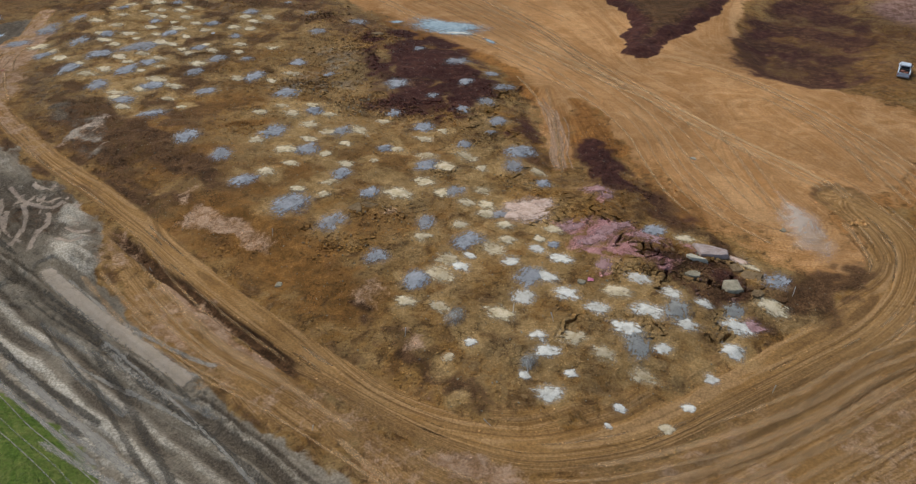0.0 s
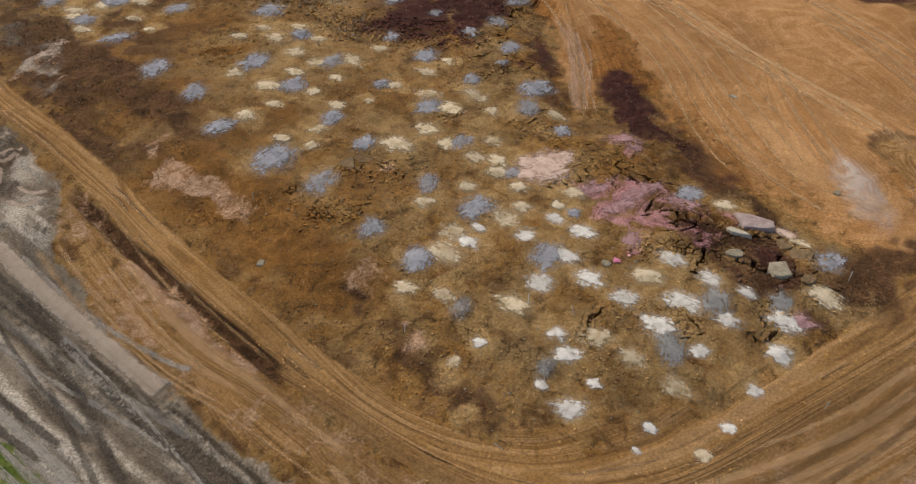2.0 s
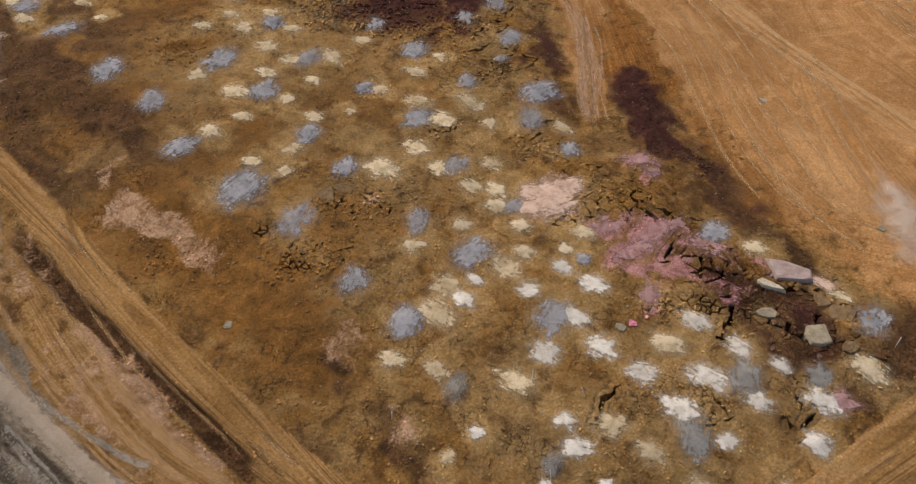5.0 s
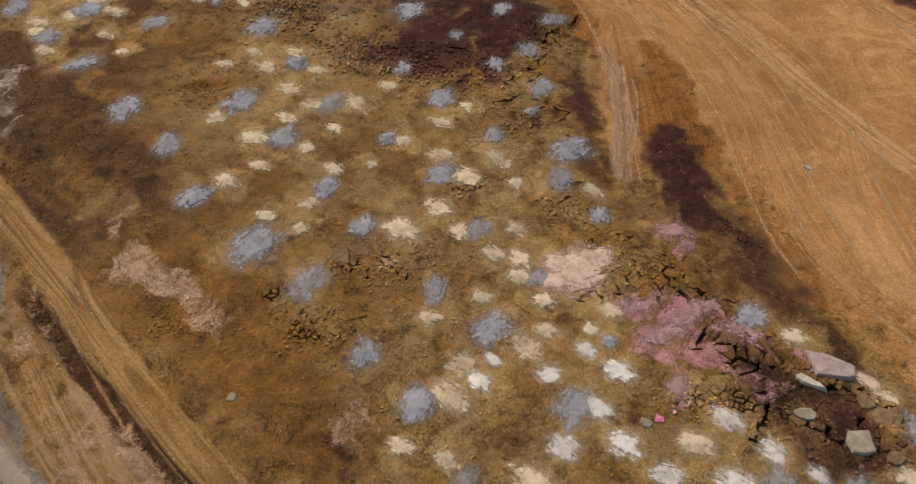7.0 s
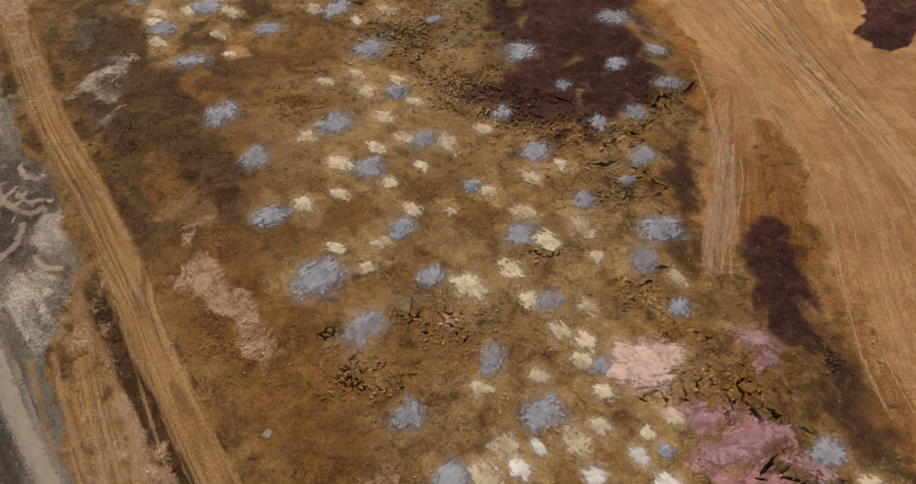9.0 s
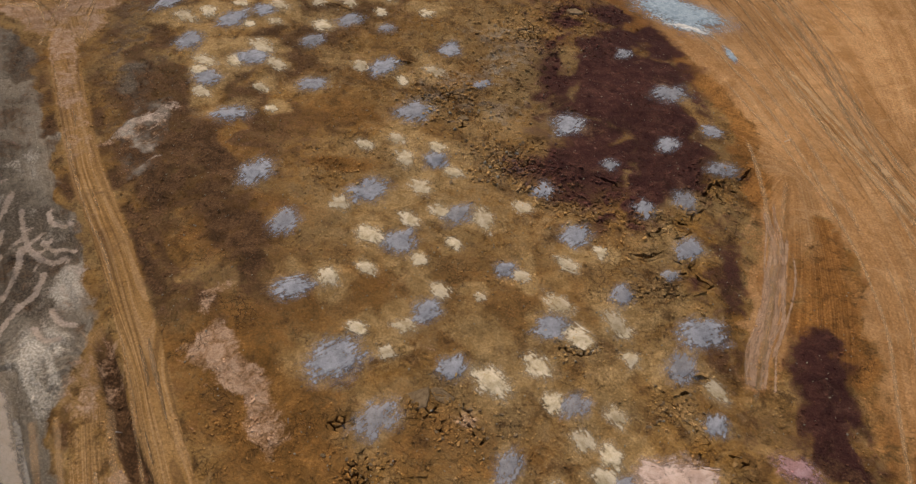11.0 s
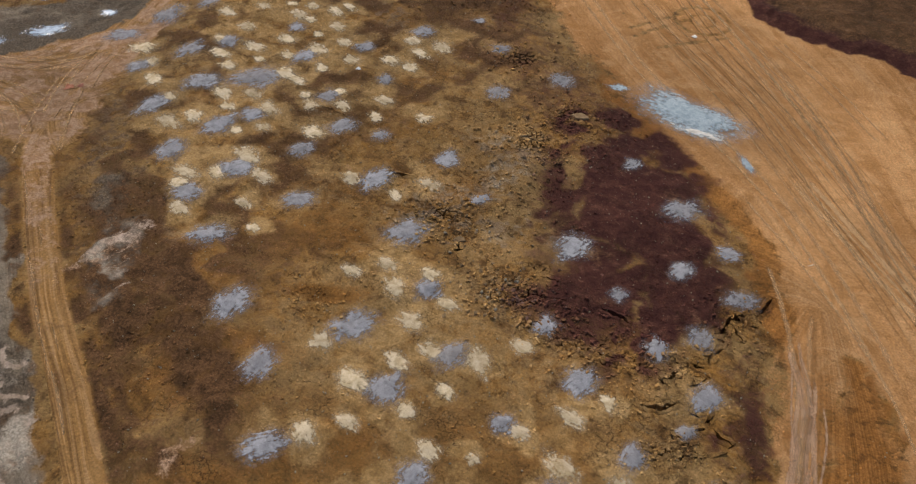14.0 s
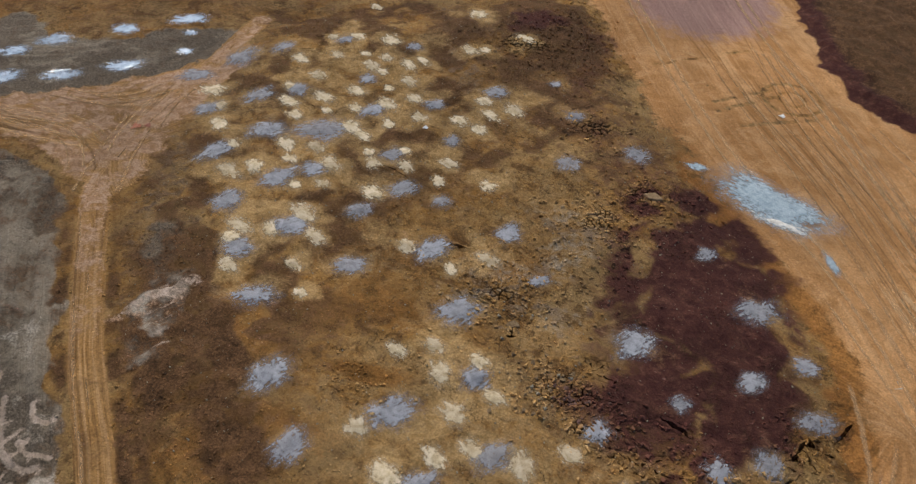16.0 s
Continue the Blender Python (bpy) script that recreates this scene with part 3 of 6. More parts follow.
HEAPS_CREAM += (((-73.9, 157.4, 0.8), (-70.8, 159.7, 1.0), (-74.9, 171.5, 0.8), (-64.1, 153.3, 1.0), (-73.9, 149.1, 0.9), (-56.7, 145.6, 1.2), (-59.7, 156.6, 0.9), (-58.5, 158.9, 0.8), (-55.7, 137.8, 0.8), (-68.4, 139.0, 1.0), (-68.9, 146.6, 1.1), (-68.1, 127.1, 0.8), (-63.0, 124.9, 0.9), (-60.4, 128.5, 0.8), (-55.5, 130.3, 1.2), (-56.8, 113.2, 0.9),), ((-54.2, 116.6, 0.8), (-52.5, 120.7, 1.2), (-49.0, 118.2, 0.9), (-47.8, 128.3, 1.1), (-45.7, 154.1, 1.0), (-41.3, 154.5, 1.2), (-43.4, 151.3, 0.9), (-54.3, 166.1, 1.1), (-52.4, 167.4, 0.8), (-48.7, 174.6, 1.0), (-58.9, 178.1, 1.2),),)
# lines along which wheels and blades have drawn the earth
DRAWN = [[(44, 72), (33, 76), (27, 83), (24, 93), (22, 108), (14, 128), (2, 146), (-14, 162), (-32, 186), (-48, 210)], [(60, 84), (57, 100), (52, 116), (44, 130), (36, 136)], [(34, 82), (31, 96), (28, 112), (22, 128)], [(41, 80), (39, 92), (37, 106)], [(56, 90), (54, 102), (50, 116)], [(66, 98), (64, 110)], [(78, 92), (80, 110), (76, 126), (68, 130), (56, 134), (50, 150), (62, 186)], [(13.4, 124), (13.8, 112), (13.3, 99), (12.8, 92)], [(-48, 62), (-40, 55.5), (-31, 48.5), (-22, 41), (-10, 30)]]
DRAWN += [[(-90, 100), (-76, 90), (-62, 77), (-52, 68)], [(-12, 46), (-4, 40), (6, 37), (18, 39), (30, 45), (46, 54), (62, 66)], [(-41, 70), (-35, 63), (-27, 55.5), (-18, 49.5), (-8, 42)], [(-112, 118), (-100, 117), (-90, 118), (-82, 119)], [(-130, 126), (-112, 139), (-98, 152), (-84, 170)]]


def curve_points(pts, closed=False, n=6):
    """A smooth line through the points."""
    p = np.array(pts, float)
    m = len(p)
    out = []
    for i in range(m if closed else m - 1):
        if closed:
            a, b, c, d = p[i - 1], p[i], p[(i + 1) % m], p[(i + 2) % m]
        else:
            a, b, c, d = p[max(i - 1, 0)], p[i], p[i + 1], p[min(i + 2, m - 1)]
        for j in range(n):
            s = j / n
            out.append(0.5 * (2 * b + (c - a) * s + (2 * a - 5 * b + 4 * c - d) * s * s + (3 * b - a - 3 * c + d) * s ** 3))
    if not closed:
        out.append(p[-1])
    return np.array(out)


LATTICE = np.random.RandomState(5).rand(256, 256)


def value_noise(x, y, size):
    """Smooth noise from 0 to 1, with features of about that size in metres."""
    u, v = x / size + 37.3, y / size + 91.7
    i, j = np.floor(u).astype(int), np.floor(v).astype(int)
    a, b = u - i, v - j
    a, b = a * a * (3 - 2 * a), b * b * (3 - 2 * b)
    q = lambda di, dj: LATTICE[(i + di) % 256, (j + dj) % 256]
    return (q(0, 0) * (1 - a) + q(1, 0) * a) * (1 - b) + (q(0, 1) * (1 - a) + q(1, 1) * a) * b


def fbm(x, y, size, octaves=4):
    total, weight, amp = 0, 0, 1.0
    for o in range(octaves):
        total = total + amp * value_noise(x + 13.1 * o, y - 7.7 * o, size / 2 ** o)
        weight, amp = weight + amp, amp * 0.55
    return total / weight


def smooth(v, lo, hi):
    s = np.clip((v - lo) / (hi - lo), 0, 1)
    return s * s * (3 - 2 * s)


def inside(x, y, outline, far=8.0):
    """Metres inside an outline (outside: minus), no further than far."""
    out = np.full(x.shape, -float(far))
    near = (x > outline[:, 0].min() - far) & (x < outline[:, 0].max() + far) & (y > outline[:, 1].min() - far) & (y < outline[:, 1].max() + far)
    px, py = x[near], y[near]
    best, odd = np.full(px.shape, float(far * far)), np.zeros(px.shape, bool)
    for (ax, ay), (bx, by) in zip(outline, np.roll(outline, -1, 0)):
        ex, ey = bx - ax, by - ay
        s = np.clip(((px - ax) * ex + (py - ay) * ey) / (ex * ex + ey * ey + 1e-9), 0, 1)
        best = np.minimum(best, (px - ax - s * ex) ** 2 + (py - ay - s * ey) ** 2)
        if ay != by:
            odd ^= ((ay > py) != (by > py)) & (px < ex * (py - ay) / ey + ax)
    d = np.sqrt(best)
    out[near] = np.where(odd, d, -d)
    return out


def beside(x, y, line, far=8.0):
    """Signed metres to the side of a line, and metres along it; far beyond: (far, 0)."""
    out, along = np.full(x.shape, float(far)), np.zeros(x.shape)
    near = (x > line[:, 0].min() - far) & (x < line[:, 0].max() + far) & (y > line[:, 1].min() - far) & (y < line[:, 1].max() + far)
    px, py = x[near], y[near]
    best, side, way, run = np.full(px.shape, float(far * far)), np.full(px.shape, float(far)), np.zeros(px.shape), 0.0
    for (ax, ay), (bx, by) in zip(line[:-1], line[1:]):
        ex, ey = bx - ax, by - ay
        length = math.hypot(ex, ey) + 1e-9
        s = np.clip(((px - ax) * ex + (py - ay) * ey) / length ** 2, 0, 1)
        d = (px - ax - s * ex) ** 2 + (py - ay - s * ey) ** 2
        hit = d < best
        best = np.where(hit, d, best)
        sign = np.where((px - ax) * ey - (py - ay) * ex > 0, 1.0, -1.0)
        side = np.where(hit, sign * np.sqrt(d), side)
        way = np.where(hit, run + s * length, way)
        run += length
    out[near], along[near] = side, way
    return out, along


SMOOTHED = {}


def outline(pts):
    key = id(pts)
    if key not in SMOOTHED:
        SMOOTHED[key] = curve_points(pts, True, 4)
    return SMOOTHED[key]


def line(pts):
    key = -id(pts)
    if key not in SMOOTHED:
        SMOOTHED[key] = curve_points(pts, False, 5)
    return SMOOTHED[key]


def blob(x, y, cx, cy, rx, ry, turn=0.0):
    """1 in the middle of an ellipse, a half on its rim, 0 outside."""
    c, s = math.cos(radians(turn)), math.sin(radians(turn))
    u, v = (x - cx) * c + (y - cy) * s, (y - cy) * c - (x - cx) * s
    return smooth(np.hypot(u / rx, v / ry), 1.6, 0.4)


SCRAPES = [((-28.9, 180.9), (-16.2, 195.1)), ((-23.4, 178.5), (-20, 179.7)), ((-17.9, 175.3), (-9.5, 185.7)), ((-16.5, 173.4), (-9.8, 182.6)), ((-12.6, 171.4), (-2.4, 179.9))]
BLADE_MARKS = [[(-61, 86.6), (-57.1, 83.1), (-54.5, 82.2), (-52.6, 83)], [(-53.5, 80.9), (-52.6, 79), (-52.8, 76.2), (-52.2, 73)], [(-57.3, 82.6), (-55.4, 79.2), (-55, 76), (-55, 73.4)], [(-58.6, 81), (-57.6, 78), (-57.4, 75)], [(-56, 84), (-54.4, 83.6), (-52.6, 84.2)], [(-49.8, 77.6), (-48.4, 76.8), (-46.8, 77)], [(-50, 75.4), (-48.2, 74.6), (-46.8, 75.2)], [(-60.6, 83.6), (-59.4, 80.6), (-59.6, 77.4)], [(-63.6, 88.4), (-62, 84.4), (-62, 80.6)], [(-58, 87.4), (-56.4, 86.2), (-55, 87)]]
WEST_DARK = [(-46, 86), (-51, 90.5), (-57, 96), (-66, 106), (-73, 114), (-77, 124), (-80, 138), (-76, 140), (-70, 126), (-60, 116), (-49, 107), (-40, 98), (-33, 88), (-38, 83)]
WEST_SPOIL = [(-67, 112), (-63, 112), (-53, 101), (-50, 95), (-53, 94.6), (-58, 99.5), (-64, 106)]

# broken rock: middle, half length, half width, turn, size of the pieces
BROKEN = [(13.2, 81.4, 4.2, 2.6, -35, 1.45), (21.8, 72.2, 4.4, 2.4, -35, 1.35), (-15.6, 73.4, 2.4, 1.8, 15, 0.62), (-12.2, 80.9, 3.0, 1.7, 5, 0.85), (6.2, 88.3, 2.9, 1.4, -35, 0.7), (2.4, 100.6, 2.6, 1.1, 25, 0.6), (3.6, 114.2, 2.6, 1.3, 55, 0.9), (-6.4, 108.4, 4.6, 1.2, 0, 0.62), (15.6, 68.4, 1.6, 1.3, 0, 0.8), (27.2, 67.0, 4.2, 2.6, -30, 1.5), (-19.6, 76.6, 1.6, 1.0, 30, 0.75), (-16.4, 112.8, 3.4, 2.2, 10, 0.8), (-22.4, 139, 2.6, 2.0, 60, 0.75), (-12.6, 109.4, 2.4, 1.2, -10, 0.6), (-19.6, 146.6, 2.8, 1.7, 10, 0.8)]
BROKEN += [(-3.2, 91.2, 2.2, 1.0, 20, 0.75), (-27.4, 121.4, 2.0, 1.3, 0, 0.7), (-47.6, 173.6, 4.2, 2.2, 10, 0.9), (-30.4, 157, 3.4, 1.7, 20, 0.8), (9.6, 84.9, 2.4, 1.1, -35, 0.6), (26.2, 60.4, 2.2, 1.2, 60, 0.6), (23.6, 69.2, 3.0, 1.5, -35, 0.75), (31.4, 64.8, 3.0, 1.8, -30, 0.9), (19.4, 68.6, 2.2, 1.4, -20, 0.65), (8.2, 86.4, 2.4, 1.0, -35, 0.8)]
# cracks: from, to
CRACKS = [((4.2, 90), (7.2, 87.3)), ((7.2, 87.4), (11.9, 83.5)), ((10.6, 83.9), (13.9, 83.4)), ((11, 83.4), (12.6, 81.4)), ((12.5, 81.6), (13.4, 78)), ((13.6, 84.2), (16.9, 77.1)), ((11.6, 81.7), (7.4, 77.6)), ((17, 79.6), (20, 77.3)), ((20, 77.3), (23.6, 70.4)), ((23.6, 70.4), (29.6, 69.6)), ((24.4, 71.8), (20.4, 65)), ((7, 121.4), (3.7, 115.1)), ((3.7, 115.4), (2.9, 111.4)), ((4.7, 108.3), (4.9, 104.2)), ((-0.1, 98.7), (3.9, 102.3)), ((-0.2, 107.9), (2.1, 110.5)), ((-10, 108.7), (-0.2, 109)), ((-16.9, 112.2), (-14, 117.8)), ((24.8, 56.4), (27.2, 61)), ((17.6, 61.6), (19.6, 58)), ((-71.8, 160.4), (-70.2, 154.6)), ((-74.6, 157.6), (-73.4, 152.4))]
CRACKS += [((-14, 82.2), (-8.2, 79.6)), ((-16.8, 74.8), (-13.2, 72.6)), ((26.2, 68.4), (32.2, 68.8)), ((-52, 133.4), (-45.6, 133)), ((11.2, 60.6), (9, 57.4)), ((-24.8, 118.6), (-23.6, 116.4)), ((-7.6, 114.6), (-4.4, 113.4)), ((5, 91.8), (8.4, 92.6)), ((-66, 140.2), (-63.4, 138.6)), ((-37.4, 124), (-33, 126)), ((8.8, 124), (6.4, 119.6)), ((18.6, 76.4), (17.2, 73)), ((-1.2, 104.4), (1.6, 105.6))]


def jagged(a, b, seed):
    """A crack's crooked line."""
    r = random.Random(seed)
    a, b = Vector(a), Vector(b)
    n = max(6, int((b - a).length / 0.35))
    side = Vector((-(b - a).y, (b - a).x)).normalized()
    drift, pts = 0.0, []
    for i in range(n + 1):
        drift = 0.72 * drift + r.uniform(-0.24, 0.24)
        pts.append(a.lerp(b, i / n) + side * drift)
    return np.array([(p.x, p.y) for p in pts])


def branches(lines, seed):
    """Short side cracks that leave the main ones."""
    r = random.Random(seed)
    out = []
    for pts in lines:
        for _ in range(3):
            i = r.randrange(1, len(pts) - 1)
            along = math.atan2(*(pts[i + 1] - pts[i - 1])[::-1]) + r.choice((-1, 1)) * r.uniform(0.6, 1.4)
            reach = r.uniform(1.0, 2.6)
            out.append(jagged(pts[i], pts[i] + reach * np.array([math.cos(along), math.sin(along)]), r.randrange(9999)))
    return out


CRACK_LINES = [jagged(a, b, 60 + i) for i, (a, b) in enumerate(CRACKS)]
MAIN_CRACKS = len(CRACK_LINES)
CRACK_LINES += branches(CRACK_LINES[:24], 77)


def smudge_sheet():
    """Where fine pale dust has settled round the heaps, on a sheet of quarter metres."""
    r = random.Random(88)
    sheet = np.zeros((640, 560))
    gx, gy = np.meshgrid(-92 + 0.25 * np.arange(560), 44 + 0.25 * np.arange(640))
    spots = [(x, y, q * r.uniform(1.6, 2.6), r.uniform(0.45, 1.0)) for row in HEAPS_CREAM for x, y, q in row]
    spots += [(x, y, q * r.uniform(1.2, 1.9), r.uniform(0.25, 0.6)) for row in HEAPS_BLUE for x, y, q in row]
    spots += [(x + r.uniform(-4, 4), y + r.uniform(-4, 4), q * r.uniform(1.2, 2.4), r.uniform(0.3, 0.85)) for row in HEAPS_CREAM for x, y, q in row]
    for x, y, q, much in spots:
        x, y = x + r.uniform(-1, 1), y + r.uniform(-0.6, 1.2)
        i, j, w = int((y - 44) * 4), int((x + 92) * 4), 22
        if not (w < i < 640 - w and w < j < 560 - w):
            continue
        cut = (slice(i - w, i + w), slice(j - w, j + w))
        sheet[cut] = np.maximum(sheet[cut], much * blob(gx[cut], gy[cut], x, y, q * r.uniform(1.0, 1.5), q * r.uniform(0.7, 1.0), r.uniform(0, 180)))
    return sheet


def bilinear(sheet, u, v):
    """The sheet's value at columns u and rows v."""
    h, w = sheet.shape
    u, v = np.clip(u, 0, w - 1.001), np.clip(v, 0, h - 1.001)
    i, j = v.astype(int), u.astype(int)
    a, b = v - i, u - j
    return (sheet[i, j] * (1 - b) + sheet[i, j + 1] * b) * (1 - a) + (sheet[i + 1, j] * (1 - b) + sheet[i + 1, j + 1] * b) * a


SMUDGES = smudge_sheet()


def lay(x, y):
    """The lie of the land."""
    u, v = 1.4 * np.tanh((x + 20) / 70), 1.6 * np.tanh((y - 90) / 80)
    field = inside(x, y, outline(FIELD), 12)
    z = -1.782 - 0.775 * u - 2.47 * v + 0.661 * u * u - 0.735 * u * v - 1.079 * v * v + 1.179 * smooth(field, -1.5, 9)
    return z, field


def road_half(x):
    return 1.58 + 0.52 * smooth(x, -40, 0) + 1.2 * smooth(x, 22, 40)


def masks(x, y):
    """What the earth is at each place, and how it was drawn."""
    m = {}
    raw_x, raw_y = x, y
    x, y = x + 3.2 * (fbm(x + 70, y, 3.2, 3) - 0.5), y + 3.2 * (fbm(x, y - 70, 3.2, 3) - 0.5)
    wob = (fbm(x, y, 5) - 0.5) * 3.0
    soft = lambda d, w=1.0, rag=1.0: smooth(d + wob * rag, -w, w)
    field = inside(x, y, outline(FIELD), 10)
    shore = inside(x, y, outline(TAN))
    shore = shore + 4.0 * (fbm(1.8 * x, 0.22 * y, 2.2, 3) - 0.5) * smooth(np.hypot((x - 17) / 12, (y - 105) / 26), 1.1, 0.7)
    m["tan"] = soft(shore, 2.6, 1.0)
    m["grey"] = np.maximum(soft(inside(x, y, outline(GREY)), 1.0, 0.8), soft(inside(x, y, outline(PUDDLE_GROUND)), 1.2, 0.8) * 0.9)
    m["grass"] = soft(inside(x, y, outline(MEADOW)), 1.0, 0.8)
    pile = inside(x, y, outline(STOCKPILE), 9)
    m["maroon"] = np.maximum.reduce([1.2 * soft(inside(x, y, outline(MAROON_BED)), 2.2, 1.5), soft(inside(x, y, outline(MAROON_STRIP)), 2.6, 1.9) * (0.45 + 0.55 * smooth(fbm(0.87 * x + 0.5 * y, 0.3 * (0.87 * y - 0.5 * x), 1.5, 3), 0.32, 0.52)), 0.85 * smooth(inside(x, y, outline(MAROON_WIDE)) + 1.6 * wob, -4, 3) * (0.42 + 0.66 * smooth(fbm(x, y + 90, 4.5, 3), 0.38, 0.6)), 0.7 * blob(x, y, -9, 112.5, 9, 4.2, 0), 0.7 * blob(x, y, 8.0, 103, 3.0, 12, 5) * (0.3 + 0.7 * smooth(fbm(x + 41, y, 3, 4), 0.36, 0.58)), 0.45 * blob(x, y, -14, 121, 4, 8, 20), 0.85 * soft(inside(x, y, outline(MAROON_RIM)), 1.9, 1.2), 0.5 * blob(x, y, 18, 75, 8, 4.6, -32), 0.4 * blob(x, y, 26, 68, 6, 5, -30), 0.5 * blob(x, y, -22, 152, 8, 14, 40), 0.9 * smooth(inside(x, y, outline(BOWL)) + 2.5 * wob, -5, 4) * (0.6 + 0.4 * smooth(fbm(x, y, 6, 4), 0.36, 0.6)), 0.45 * blob(x, y, 84, 150, 14, 40, -30), 0.34 * smooth(x, 52, 66) * smooth(y, 112, 126), 0.62 * soft(inside(x, y, outline(MAROON_NORTH)), 4, 2.2), soft(pile, 0.6, 0.8) * (1 - 0.75 * smooth(pile, 3, 8))])
    m["pink"] = (0.5 + 0.5 * smooth(fbm((0.78 * x + 0.62 * y) * 0.4, 0.78 * y - 0.62 * x, 1.7, 3), 0.34, 0.56)) * smooth(fbm(x + 15, y, 2.6, 4), 0.34, 0.56) * np.maximum.reduce([soft(inside(x, y, outline(PINK_BED)), 1.2, 1.0), 0.75 * soft(inside(x, y, outline(PINK_EAST)), 1.0, 0.8), 0.7 * blob(x, y, 14.8, 69, 1.0, 1.8), 0.9 * blob(x, y, 28.8, 59.8, 1.3, 0.7), 0.8 * blob(x, y, 23.4, 73.2, 5, 1.7, -32)])
    m["rust"] = np.maximum.reduce([0.85 * smooth(inside(x, y, outline(RUST_WEST)) + wob, -4, 4), 0.7 * blob(x, y, -28, 88, 9, 6, 30), 0.6 * blob(x, y, -12, 78, 9, 5, -20), 0.65 * blob(x, y, -40, 112, 9, 4, 40), blob(x, y, -34.2, 104.8, 4, 1.5, 22), blob(x, y, -14, 68.2, 2, 2), blob(x, y, 5.6, 72.4, 1.5, 1.6), 0.75 * blob(x, y, -38, 93, 8, 5, 40), 0.6 * blob(x, y, -10, 95, 12, 6, 20), 0.5 * blob(x, y, 12.6, 112, 3, 17, 4), 0.95 * soft(inside(x, y, outline(SPUR_RUST)), 1.6, 1.0), 0.8 * blob(x, y, 10.2, 121, 1.4, 5, 10), 0.6 * blob(x, y, -46, 104, 4, 10, 45)])
    drag = smooth(fbm(0.85 * x - 0.52 * y, 0.2 * (0.52 * x + 0.85 * y), 1.1, 2), 0.36, 0.6)
    m["pale"] = np.maximum.reduce([0.95 * soft(inside(x, y, outline(FAN)), 1.5) * (0.45 + 0.5 * smooth(fbm(0.5 * (x + y), 1.6 * (y - x), 3, 4), 0.34, 0.6)), 0.5 * soft(inside(x, y, outline(PINK_PALE)), 0.9, 1.0), 0.8 * soft(inside(x, y, outline(PALE_WEST)), 0.8, 0.55), 0.4 * drag * blob(x, y, -57.5, 101, 2.0, 6.0, -32), 0.85 * blob(x, y, -26.6, 60.4, 6.2, 0.75, -45), 0.9 * blob(x, y, 0, 41.8, 4.6, 1.7, -10), 0.45 * soft(inside(x, y, outline(VERGE)), 2, 1) * smooth(fbm(x + 5, y, 6), 0.34, 0.58), 0.5 * blob(x, y, -42, 72, 1.6, 5, 40), 0.55 * blob(x, y, -6, 57.4, 2.6, 1.2, -40), 0.6 * blob(x, y, -11.5, 64, 2, 2.4), 0.75 * blob(x, y, -31, 59, 5, 0.8, -45), 0.7 * blob(x, y, -10.6, 81.2, 1.2, 0.9), 0.6 * blob(x, y, -36.2, 84, 0.9, 3.2, -12)])
    road, run = beside(raw_x, raw_y, line(ROAD_WEST), 9)
    m["pale"] = np.maximum(m["pale"], 0.72 * smooth(np.abs(road), 2.2, 1.0) * smooth(x, -50, -70) * (0.65 + 0.35 * smooth(fbm(x, y, 3), 0.36, 0.6)))
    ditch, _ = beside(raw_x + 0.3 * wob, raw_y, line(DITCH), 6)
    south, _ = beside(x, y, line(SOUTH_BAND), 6)
